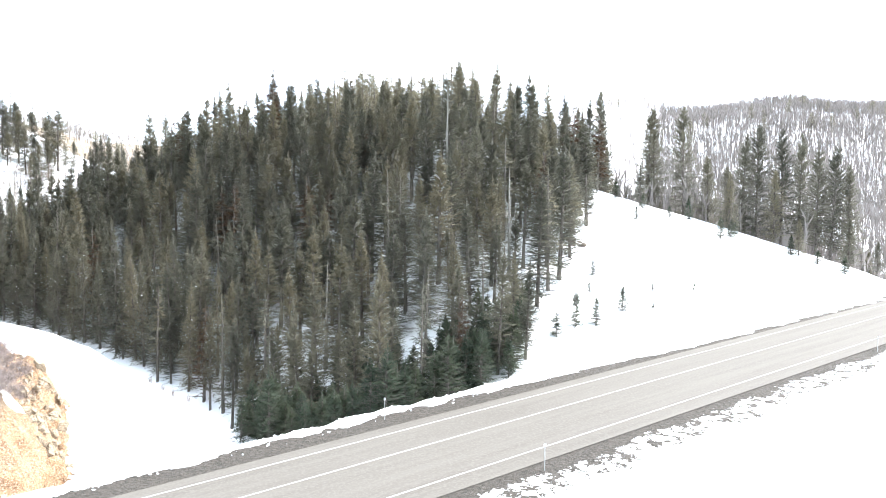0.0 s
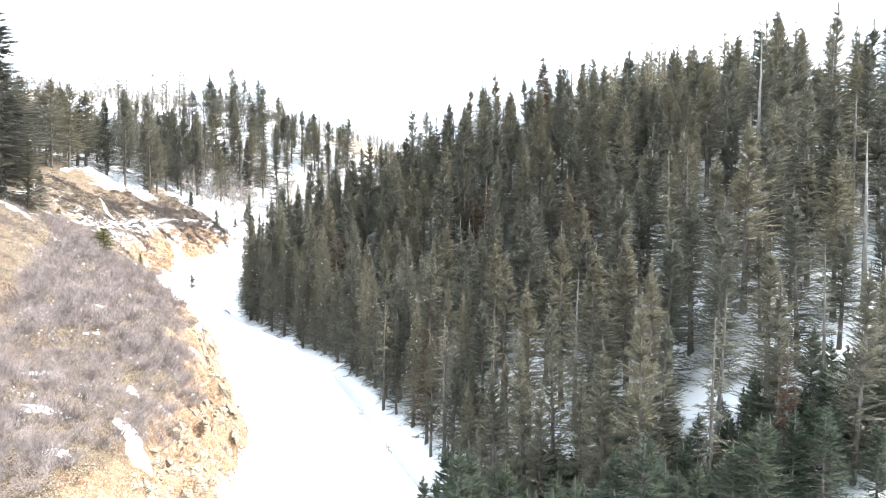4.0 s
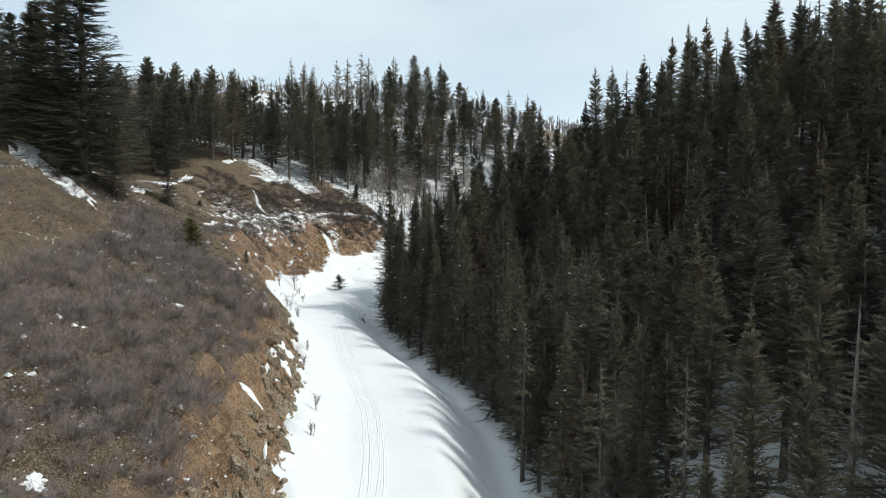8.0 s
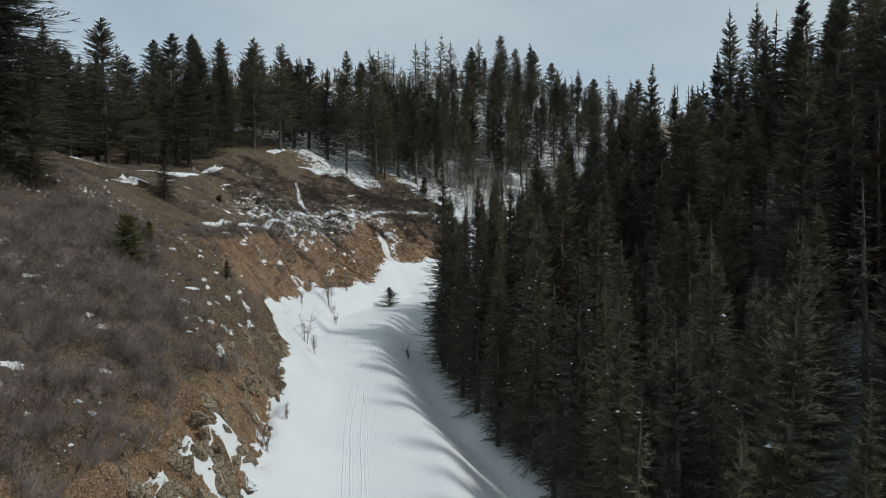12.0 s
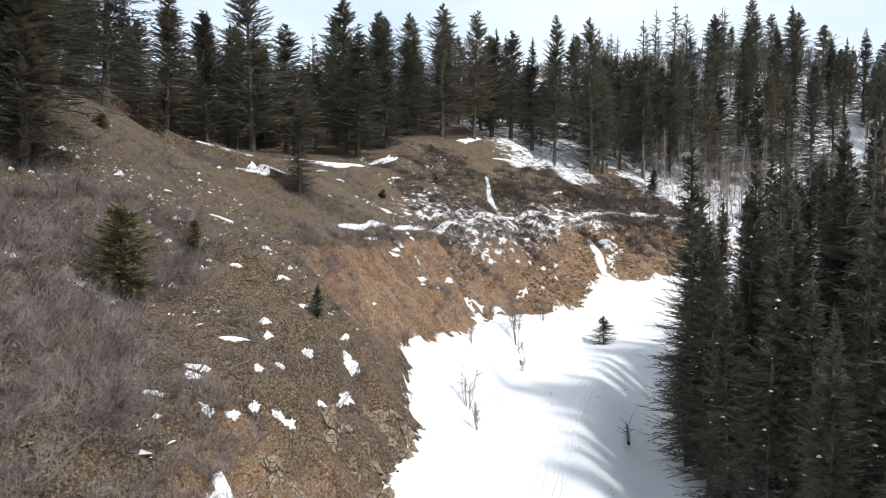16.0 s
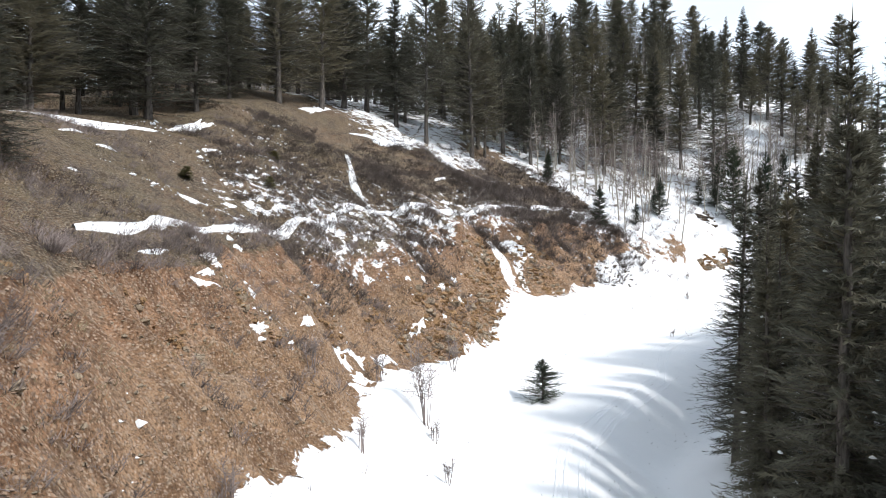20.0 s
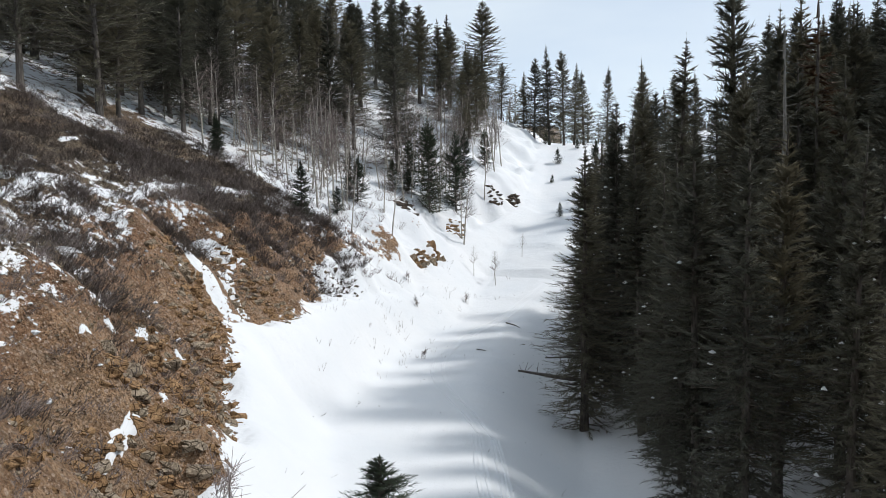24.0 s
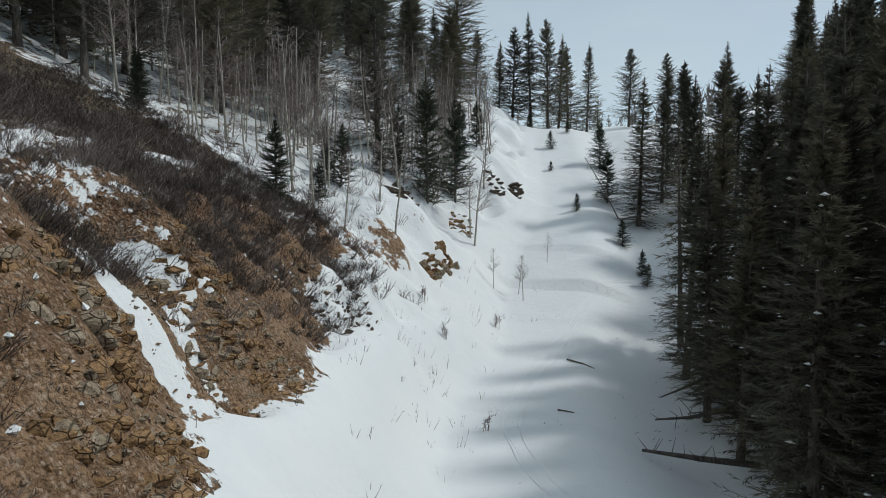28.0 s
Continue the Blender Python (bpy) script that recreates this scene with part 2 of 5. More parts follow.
    c = m.mix(m.span(m.sum("ADD", gravel_f, m.sum("MULTIPLY", m.sum("SUBTRACT", mid, 0.5), 0.8)), 0.45, 0.55), c, gravel)
    snow = m.mix(m.span(big, 0.3, 0.7), (0.72, 0.745, 0.77), (0.78, 0.79, 0.80))
    patch = m.sum("ADD", m.sum("MULTIPLY", m.noise(1.25, 4, 0.6), 0.62), m.sum("MULTIPLY", fine, 0.38))
    edge = m.sum("ADD", patch, m.sum("MULTIPLY", m.sum("SUBTRACT", snow_f, 0.5), 0.62))
    snow_on = m.span(edge, 0.49, 0.515)
    c = m.mix(snow_on, c, snow)
    m.colour(c)
    m.bsdf.inputs["Roughness"].default_value = 0.85
    rough_h = m.sum("ADD", m.sum("ADD", m.sum("MULTIPLY", fine, 0.8), m.sum("SUBTRACT", m.sum("MULTIPLY", grit, 0.35), m.sum("MULTIPLY", rub.outputs["Distance"], 0.18))), m.sum("ADD", m.sum("MULTIPLY", vor.outputs["Distance"], 0.3), m.sum("MULTIPLY", wash, 0.35)))
    n1 = m.add("ShaderNodeBump", Strength=1.0, Distance=0.45)
    m.link(m.sum("MULTIPLY", rough_h, m.span(snow_on, 0, 1, 1.0, 0.06)), n1.inputs["Height"])
    n2 = m.add("ShaderNodeBump", Strength=0.7, Distance=0.12)
    m.link(m.sum("ADD", snow_on, mid), n2.inputs["Height"])
    m.link(n1.outputs["Normal"], n2.inputs["Normal"])
    m.link(n2.outputs["Normal"], m.bsdf.inputs["Normal"])
    return m.mat


GROUND = ground_material()


def asphalt_material():
    m = Nodes("asphalt")
    mp = m.add("ShaderNodeMapping", Rotation=(0, 0, math.atan2(0.61, 0.79)), Scale=(22, 0.9, 1))
    mp.vector_type = "TEXTURE"
    m.link(m.where(), mp.inputs["Vector"])
    streak = m.noise(1.0, 4, 0.6, mp.outputs["Vector"])
    fine = m.noise(6.0, 4)
    c = m.mix(m.span(streak, 0.35, 0.65), (0.082, 0.073, 0.063), (0.102, 0.092, 0.080))
    c = m.mix(m.span(fine, 0.45, 0.75), c, (0.118, 0.107, 0.094))
    m.colour(c)
    m.bsdf.inputs["Roughness"].default_value = 0.8
    m.bump(fine, 0.3, 0.01)
    return m.mat


ASPHALT = asphalt_material()
PAINT = plain_material("road_paint", (0.22, 0.215, 0.20), (0.42, 0.415, 0.40), 3.0, 0.7, 0.1, 0.004)
METAL = plain_material("galvanised_post", (0.22, 0.22, 0.22), (0.35, 0.35, 0.34), 4.0, 0.5, 0.1, 0.004)
SIGN_GREY = plain_material("sign_back", (0.35, 0.35, 0.35), (0.48, 0.48, 0.47), 2.0, 0.5, 0.05, 0.003)

# ---- the lie of the land ----
ALONG, ACROSS = np.array((0.79, 0.61)), np.array((-0.61, 0.79))   # the highway's axes


def value_noise(x, y, size, seed=0):
    """Smooth noise from 0 to 1 with cells of that size."""
    x, y = np.asarray(x, float) / size, np.asarray(y, float) / size
    ix, iy = np.floor(x).astype(np.int64), np.floor(y).astype(np.int64)
    fx, fy = x - ix, y - iy
    fx, fy = fx * fx * (3 - 2 * fx), fy * fy * (3 - 2 * fy)

    def cell(a, b):
        h = (a * 374761393 + b * 668265263 + seed * 1442695041) & 0xFFFFFFFF
        h = ((h ^ (h >> 13)) * 1274126177) & 0xFFFFFFFF
        return ((h ^ (h >> 16)) & 0xFFFF) / 65535.0
    return ((cell(ix, iy) * (1 - fx) + cell(ix + 1, iy) * fx) * (1 - fy)
            + (cell(ix, iy + 1) * (1 - fx) + cell(ix + 1, iy + 1) * fx) * fy)


def smooth(a, b, v):
    u = np.clip((v - a) / (b - a), 0, 1)
    return u * u * (3 - 2 * u)


# foot of the cut bank on the left of the snow track: x, y, foot z, track z, steepness
MOUTH_FOOT = [(-200, -96, -8, -8, 1.0), (-60, 13, -4.5, -4.5, 1.0), (-24.0, 43, -3.2, -3.5, 0.8), (-26.2, 49, -3.6, -4.0, 0.9),
             (-31.0, 58, -3.9, -4.4, 0.95), (-35.4, 66.6, -3.6, -4.6, 1.0), (-43.9, 74.4, -2.3, -3.8, 1.0), (-52.0, 81.6, -1.2, -3.0, 1.0),
             (-54.8, 84.5, -1.0, -2.7, 1.0), (-60.2, 88.6, 0.2, -2.0, 1.0), (-66.5, 92.8, 1.0, -1.5, 1.0), (-72.8, 97.0, 1.9, -1.2, 1.0), (-79.4, 98.9, 3.6, -0.6, 0.95)]
UPPER_FOOT = [(-84.7, 101.9, 4.0, -0.3, 0.9), (-91.3, 109.6, 3.3, -0.1, 0.95), (-94.2, 111.2, 3.5, 0.0, 1.0), (-98.1, 116.2, 3.4, 0.1, 1.0), (-103.0, 127.7, 2.8, 0.2, 1.1),
             (-104.7, 129.2, 2.8, 0.2, 1.1), (-106.8, 132.4, 4.6, 0.3, 1.05), (-109.7, 136.0, 5.6, 0.3, 1.0), (-108.8, 140.8, 4.6, 0.3, 1.05), (-110.2, 147.5, 5.4, 0.4, 0.95),
             (-110.7, 155.2, 4.7, 0.6, 1.0), (-108.8, 163.7, 3.8, 1.4, 0.95), (-109.6, 170, 5.8, 2.6, 0.9), (-110.2, 177, 7.8, 4.4, 0.8), (-109.4, 184, 9.4, 7.0, 0.8), (-107.0, 195, 11.6, 10.6, 0.8),
             (-110, 222, 22, 21.5, 0.6), (-116, 262, 26, 25.5, 0.5), (-140, 420, 24, 24, 0.4)]
LEFT_FOOT = MOUTH_FOOT + UPPER_FOOT
# the gully at the forest's edge on its right: x, y, z
RIGHT_FOOT = [(225, 235, 10), (74.6, 115.6, 3.2), (35, 85, 1.9), (11.4, 66.8, 1.2), (4, 62.5, -1.4), (-4, 61.5, -5.2), (-14, 66.5, -9.0), (-23, 76, -10.4),
              (-33, 86, -8.7), (-43, 96.5, -7.0), (-52, 102.2, -5.9), (-60.5, 105.5, -4.7), (-73.5, 113.5, -3.6), (-81, 120, -2.8),
              (-87.5, 126, -2.2), (-90, 134, -2.2), (-93.5, 151, -2.0), (-95, 160, -0.6), (-95, 173, 1.5), (-95, 190, 8), (-97, 205, 13),
              (-99, 225, 21), (-103, 262, 25), (-125, 420, 22)]


def beside(line, x, y, keys):
    """Signed distance to a line of points (positive on its left) and its values at the nearest place."""
    best = np.full(x.shape, 1e9)
    side = np.zeros(x.shape)
    vals = [np.zeros(x.shape) for _ in keys]
    for a, b in zip(line[:-1], line[1:]):
        dx, dy = b[0] - a[0], b[1] - a[1]
        n = math.hypot(dx, dy)
        u = np.clip(((x - a[0]) * dx + (y - a[1]) * dy) / n ** 2, 0, 1)
        d = np.hypot(x - a[0] - u * dx, y - a[1] - u * dy)
        s = (dx * (y - a[1]) - dy * (x - a[0])) / n
        nearer = (d < best - 1e-6) | ((d < best + 1e-6) & (np.abs(s) > np.abs(side)))
        best = np.where(nearer, d, best)
        side = np.where(nearer, s, side)
        for i, k in enumerate(keys):
            vals[i] = np.where(nearer, a[k] + (b[k] - a[k]) * u, vals[i])
    return np.where(side >= 0, best, -best), vals


def foot_height(line, x, y):
    """Height of a line's points, blended by nearness, so that it has no jumps."""
    total, weight = np.zeros(x.shape), np.zeros(x.shape)
    for a, b in zip(line[:-1], line[1:]):
        for u in np.arange(0, 1, min(1.0, 5.0 / math.hypot(b[0] - a[0], b[1] - a[1]))):
            w = 1 / ((x - a[0] - u * (b[0] - a[0])) ** 2 + (y - a[1] - u * (b[1] - a[1])) ** 2 + 4.0) ** 1.5
            total, weight = total + w * (a[2] + u * (b[2] - a[2])), weight + w
    return total / weight


BANK_D, BANK_R = (0, 1.2, 3, 5, 7, 10, 15, 20, 25, 35, 60, 130, 400), (0, 1.4, 3.5, 5.6, 7.0, 8.8, 11.5, 14.2, 17.2, 21, 26, 34, 40)
BANK_SHELF = (0, 1.4, 3.5, 5.6, 7.0, 8.8, 11.4, 13.6, 14.8, 16.2, 20, 30, 38)   # a level shelf behind the brow, south of the point
HILL_D, HILL_R = (0, 2, 20, 42, 60, 75, 110, 400), (0, 0.6, 9.6, 21, 26.5, 28.5, 30, 34)


def lie(x, y):
    """Height of the land and its cover (snow, rock, gravel, red), for arrays of places."""
    p, q = x * ALONG[0] + y * ALONG[1], x * ACROSS[0] + y * ACROSS[1]
    road_z = 0.035 * (np.clip(p, -250, 260) - 40)
    dl, (zl, zc, kl) = beside(LEFT_FOOT, x, y, (2, 3, 4))
    dr, (zr,) = beside(RIGHT_FOOT, x, y, (2,))
    dr = -dr
    n6, n2 = value_noise(x, y, 6.0, 1) - 0.5, value_noise(x, y, 2.2, 2) - 0.5
    n1, n20 = value_noise(x, y, 1.1, 3) - 0.5, value_noise(x, y, 22.0, 4) - 0.5
    # left bank, right hill, floor between
    dw = np.maximum(dl + n6 * 1.6 + n2 * 0.9, 0) * np.where(dl > 0, 1, 0)
    soft, shelf = smooth(-114, -100, x), smooth(126, 112, y) * smooth(80, 92, y)
    bank = zl + (np.interp(dw, BANK_D, BANK_R) * (1 - shelf) + np.interp(dw, BANK_D, BANK_SHELF) * shelf) * (1 + (kl - 1) * smooth(60, 20, dl)) + n20 * smooth(6, 30, dl) * 3
    bank = bank + 1.3 * np.exp(-((x + 94) ** 2 + (y - 82) ** 2) / 90)
    far_foot = smooth(0, 7, dr)
    hill = zr * (1 - far_foot) + foot_height(RIGHT_FOOT, x, y) * far_foot + np.interp(np.maximum(dr, 0), HILL_D, HILL_R) * (1 - 0.62 * smooth(150, 192, y) * smooth(-20, -60, x)) + n20 * smooth(5, 40, dr) * 5
    hill = hill - 0.42 * np.clip(p + q - 181, 0, 70) * smooth(2, 26, x)
    w = np.clip(-dl, 0, None) / np.maximum(np.clip(-dl, 0, None) + np.clip(-dr, 0, None), 1e-6)
    up, mid, low = zl, zc, zr
    floor = np.where(w < 0.28, up + (mid - up) * smooth(0, 0.28, w),
                     np.where(w < 0.62, mid, mid + (low - mid) * smooth(0.62, 1.0, w)))
    z = np.where(dl > 0, bank, np.where(dr > 0, hill, floor))
    z = z + n6 * 0.25 + n2 * 0.06
    rockzone = smooth(-1.0, 0.6, dl) * smooth(5.6, 3.0, dl + n6 * 2.5 - 1.6 * smooth(-66, -80, x))
    rill = value_noise(x * -0.6 + y * 0.8, (x * 0.8 + y * 0.6) * 0.22, 1.7, 11) - 0.5
    z = z + rockzone * (n2 * 0.7 + n1 * 0.6 + rill * 0.9 + (value_noise(x * -0.6 + y * 0.8, (x * 0.8 + y * 0.6) * 0.35, 0.8, 12) - 0.5) * 0.6)
    scarp = smooth(-105, -101, x) * smooth(-79, -82.5, x) * smooth(5.3, 5.95, dl + n6 * 2.2 + n2 * 0.8) * smooth(12, 7, dl)
    z = z + 0.45 * scarp
    ledge = rockzone * smooth(-72, -62, x)
    z = z + ledge * (1.5 * np.abs(value_noise(x * -0.6 + y * 0.8, (x * 0.8 + y * 0.6) * 0.6, 1.9, 15) - 0.5) + 0.9 * (value_noise(x, y, 1.0, 16) > 0.55) - 0.75)
    # far hills
    far = np.hypot(x + 60, y - 120)
    turn = np.degrees(np.arctan2(y - 120, x + 60))
    high = np.interp(turn, (-180, -150, -60, 0, 30, 50, 66, 72, 79, 100, 120, 140, 156, 180), (20, 20, 20, 22, 50, 78, 86, 62, 12, 5, 6, 13, 22, 18))
    ring = smooth(140, 430, far) * high * (0.85 + 0.18 * (value_noise(x, y, 130, 7) - 0.5) + 0.12 * (value_noise(x, y, 37, 8) - 0.5)) * smooth(-60, 160, q)
    z = z + ring + smooth(120, 220, -q) * 60
    # highway
    berm = 0.45 * np.exp(-((q - 45.2 - n6 * 0.5) / 0.9) ** 2) * (0.6 + n2) - 0.25 * smooth(26.2, 24, q) * (1 + n6)
    bed = road_z - 0.05 + np.where((q > 29.6) & (q < 42.6), 0, berm + n2 * 0.08)
    cut = smooth(44.8, 50.0, q)
    cut = np.where(dl > -2, smooth(44.5, 47.5, q), cut)
    cut = np.where((dr > -3) & (p > 44), smooth(44.5, 50, q), cut)
    z = bed * (1 - cut) + z * cut
    # cover
    left_on = smooth(-1.3, 1.1, dl + n2 * 1.2)
    bare = left_on * smooth(27 + 7 * soft, 21 + 7 * soft, dl + n6 * 5) * smooth(151, 144, y + n6 * 7 + n2 * 5 - 0.9 * np.clip(dl - 2, 0, 9))
    along = np.clip(((x + 108) * -0.27 + (y - 116) * 0.963) / 34, 0, 1)
    thaw = 0.97 * np.exp(-((x + 108 + 9.2 * along) ** 2 + (y - 116 - 32.7 * along) ** 2) / (95 - 25 * along)) * (1 - 0.12 * along)
    snow = 1.0 + bare * (0.07 + 0.46 * np.minimum(thaw, 1) * smooth(2.6, 5.0, dl + n6 * 2) - 1.0)
    upper = left_on * smooth(142, 150, y) * smooth(205, 180, y)
    snow = snow - 0.40 * upper * smooth(8, 3, dl + n6 * 5) * smooth(0.8, 3, dl) * (0.65 + n2 * 1.9) - 0.42 * upper * smooth(6, 12, dl) - 0.22 * upper * smooth(166, 153, y) * smooth(9, 4, dl) * smooth(1, 3, dl)
    snow = np.where((dl > 19.5 + 7 * soft) & (y < 150), 0.05 + 0.52 * smooth(129, 139, y), snow)
    snow = np.maximum(snow, 0.60 * smooth(-123.5, -128, x + n2 * 5 + n6 * 3) * smooth(136, 142, y + n6 * 5 + n2 * 4) * smooth(14, 18, dl + n6 * 5 + n2 * 4) * smooth(34, 28, dl) * smooth(154, 149, y))
    snow = snow + 0.27 * left_on * smooth(3.6, 1.0, dl + n6 * 3) * smooth(107, 112, y) * smooth(123, 117, y) * (0.7 + n2)
    # snow caught in gullies of the cut bank: from, to, breadth
    for x0, y0, x1, y1, wide in ((-112.4, 136.8, -110.4, 136.6, 0.42), (-111.6, 138.6, -110.6, 138.4, 0.25), (-113.4, 138.6, -112.0, 139.6, 0.25), (-62.4, 86.8, -61.2, 88.6, 0.22), (-48.4, 75.2, -46.6, 77.4, 0.6), (-53.2, 81.2, -51.4, 83.2, 0.7), (-33.6, 53.2, -31.6, 52.4, 0.5),
                                 (-55.6, 83.4, -55.0, 85.2, 0.4), (-43.6, 71.2, -41.4, 73.2, 0.35)):
        dx, dy = x1 - x0, y1 - y0
        chute = np.clip(((x - x0) * dx + (y - y0) * dy) / (dx * dx + dy * dy), 0, 1)
        snow = np.maximum(snow, 0.92 * np.exp(-(((x - x0 - dx * chute) ** 2 + (y - y0 - dy * chute) ** 2) / (wide * (1 + 1.3 * n2 + 0.8 * n1))) ** 2))
    forest = smooth(2, 8, dr)
    snow = snow - 0.20 * forest * smooth(14, 2, x - 0.33 * (y - 66))
    snow = np.where(far > 190, 0.38 + 0.22 * smooth(20, 45, x), snow)
    slide = np.exp(-((x + 91) ** 2 + (y - 101) ** 2) / 85) + np.exp(-((x + 107) ** 2 + (y - 128) ** 2) / 60) + np.exp(-((x + 115) ** 2 + (y - 140) ** 2) / 50)
    mouth = smooth(-72, -62, x + n6 * 6)
    rock = rockzone * np.clip(0.30 + np.maximum(0.62 * mouth, 0.3 * smooth(-78, -84, x)) + 0.3 * n20, 0, 1) + slide * smooth(7.5, 4.5, dl + n6 * 4 + n2 * 2) * left_on
    rock = np.clip(np.where(y > 146, rockzone * 0.8, rock), 0, 1)
    cutface = left_on * smooth(6.3, 5.7, dl + n6 * 2.2 + n2 * 0.8) * smooth(-106, -101, x + n6 * 4) * smooth(-79, -84, x + n6 * 6 - 0.5 * dl)
    rock = np.maximum(rock, cutface)
    red = np.clip(smooth(-66, -80, x) * (0.25 + 0.75 * smooth(2.6, 5.2, dl + n6 * 2.5)) + 0.1 + n20 * 0.5 + n6 * 0.5, 0, 1)   # redder earth under the lip
    gravel = smooth(22.0, 26.5, q + n2 * 2) * smooth(46.2, 44.8, q + n2 * 1.4)
    verge = 0.95 - 0.44 * smooth(25.2, 27.0, q + n2 * 1.5) - 0.50 * smooth(28.6, 29.8, q + n2)
    wide = 1.3 * smooth(70, 35, p)   # the bare shoulder broadens towards the ravine
    beyond = smooth(42.3 + wide, 43.5 + wide, q + n2 * 1.2)
    snow = np.where(q < 36, verge, snow * beyond)
    return z, snow, rock, gravel, red


def axis(a, b, step, reach):
    mid = list(np.arange(a, b + step / 2, step))
    out, s = [], step
    v = b
    while v < reach:
        s *= 1.16
        v += s
        out.append(v)
    back, s, v = [], step, a
    while v > -reach:
        s *= 1.16
        v -= s
        back.append(v)
    return np.array(back[::-1] + mid + out)


GX, GY = axis(-150, 45, 0.45, 2400), axis(22, 235, 0.45, 2400)
XX, YY = np.meshgrid(GX, GY, indexing="ij")
GZ, G_SNOW, G_ROCK, G_GRAVEL, G_RED = lie(XX, YY)
G_LEFT, G_RIGHT = beside(LEFT_FOOT, XX, YY, ())[0], -beside(RIGHT_FOOT, XX, YY, ())[0]


def grid_at(grid, x, y):
    i = int(np.clip(np.searchsorted(GX, x) - 1, 0, len(GX) - 2))
    j = int(np.clip(np.searchsorted(GY, y) - 1, 0, len(GY) - 2))
    u, v = (x - GX[i]) / (GX[i + 1] - GX[i]), (y - GY[j]) / (GY[j + 1] - GY[j])
    return float((grid[i, j] * (1 - u) + grid[i + 1, j] * u) * (1 - v) + (grid[i, j + 1] * (1 - u) + grid[i + 1, j + 1] * u) * v)


def ground(x, y):
    """Height of the ground sheet at a place."""
    return grid_at(GZ, x, y)


def offsets(x, y):
    """How far a place lies up the left bank, and up the right hill."""
    return grid_at(G_LEFT, x, y), grid_at(G_RIGHT, x, y)


def mesh_of(name, verts, faces, mats, slots=None, soft=True):
    me = bpy.data.meshes.new(name)
    verts = np.asarray(verts, np.float32)
    if isinstance(faces, np.ndarray):
        k = faces.shape[1]
        me.vertices.add(len(verts))
        me.vertices.foreach_set("co", verts.ravel())
        me.loops.add(faces.size)
        me.loops.foreach_set("vertex_index", faces.ravel().astype(np.int32))
        me.polygons.add(len(faces))
        me.polygons.foreach_set("loop_start", np.arange(0, faces.size, k, dtype=np.int32))
        me.update(calc_edges=True)
    else:
        me.from_pydata(verts.tolist(), [], faces)
    for m in mats:
        me.materials.append(m)
    if slots is not None:
        me.polygons.foreach_set("material_index", np.asarray(slots, np.int32))
    me.polygons.foreach_set("use_smooth", np.full(len(me.polygons), soft))
    me.update()
    return me


nx, ny = XX.shape
idx = np.arange(nx * ny).reshape(nx, ny)
quads = np.stack([idx[:-1, :-1], idx[1:, :-1], idx[1:, 1:], idx[:-1, 1:]], -1).reshape(-1, 4)
sheet = mesh_of("ground", np.stack([XX, YY, GZ], -1).reshape(-1, 3), quads, [GROUND])
cover = sheet.attributes.new("cover", "FLOAT_COLOR", "POINT")
cover.data.foreach_set("color", np.stack([G_SNOW, G_ROCK, G_GRAVEL, G_RED], -1).astype(np.float32).ravel())
tagged(new("ground", sheet), "snow-covered ravine floor, bare brown bank and hills", "ground", kind="structure")


def on_road(p, q, lift=0.0):
    x, y = p * ALONG + q * ACROSS
    return (x, y, 0.035 * (min(max(p, -250), 260) - 40) + lift)


def road_strip(name, q0, q1, lift, mat, p0=-230, p1=250, step=5.0, thick=0.05):
    """A strip along the highway with its own thickness."""
    ps = np.arange(p0, p1 + 0.01, step)
    verts, faces = [], []
    for pp in ps:
        verts += [on_road(pp, q0, lift), on_road(pp, q1, lift), on_road(pp, q1, lift - thick), on_road(pp, q0, lift - thick)]
    for k in range(len(ps) - 1):
        a, b = 4 * k, 4 * k + 4
        faces += [(a, b, b + 1, a + 1), (a + 1, b + 1, b + 2, a + 2), (a + 3, a, b, b + 3)[::-1]]
    return new(name, mesh_of(name, verts, faces, [mat], soft=False))


tagged(road_strip("road", 30.2, 42.0, 0.02, ASPHALT, thick=0.12), "pale salt-stained asphalt highway with worn lane lines", "road", kind="structure")
for q, wide, lab in ((31.9, 0.14, "white edge line on the asphalt"), (40.7, 0.14, "white edge line on the asphalt"), (37.2, 0.13, "faded centre line on the asphalt")):
    tagged(road_strip("lane_line", q - wide / 2, q + wide / 2, 0.026, PAINT, thick=0.004), lab, "road marking", "road markings", kind="structure")

# ---- trees ----
def part(name, me, parent, label=""):
    ob = new(name, me)
    ob.parent = parent
    if label:
        ob["label"] = label
    return ob


def tube(points, radii, sides=6):
    """Vertices and quads of a tapered tube along points."""
    points = np.asarray(points, float)
    n = len(points)
    ang = np.arange(sides) * 2 * math.pi / sides
    verts = []
    for k in range(n):
        d = points[min(k + 1, n - 1)] - points[max(k - 1, 0)]
        d = d / (np.linalg.norm(d) + 1e-9)
        a = np.cross(d, (0.31, 0.95, 0.05))
        a = a / (np.linalg.norm(a) + 1e-9)
        b = np.cross(d, a)
        verts.append(points[k] + radii[k] * (np.cos(ang)[:, None] * a + np.sin(ang)[:, None] * b))
    verts = np.concatenate(verts)
    faces = []
    for k in range(n - 1):
        for s in range(sides):
            t = (s + 1) % sides
            faces.append((k * sides + s, k * sides + t, (k + 1) * sides + t, (k + 1) * sides + s))
    return verts, np.array(faces)


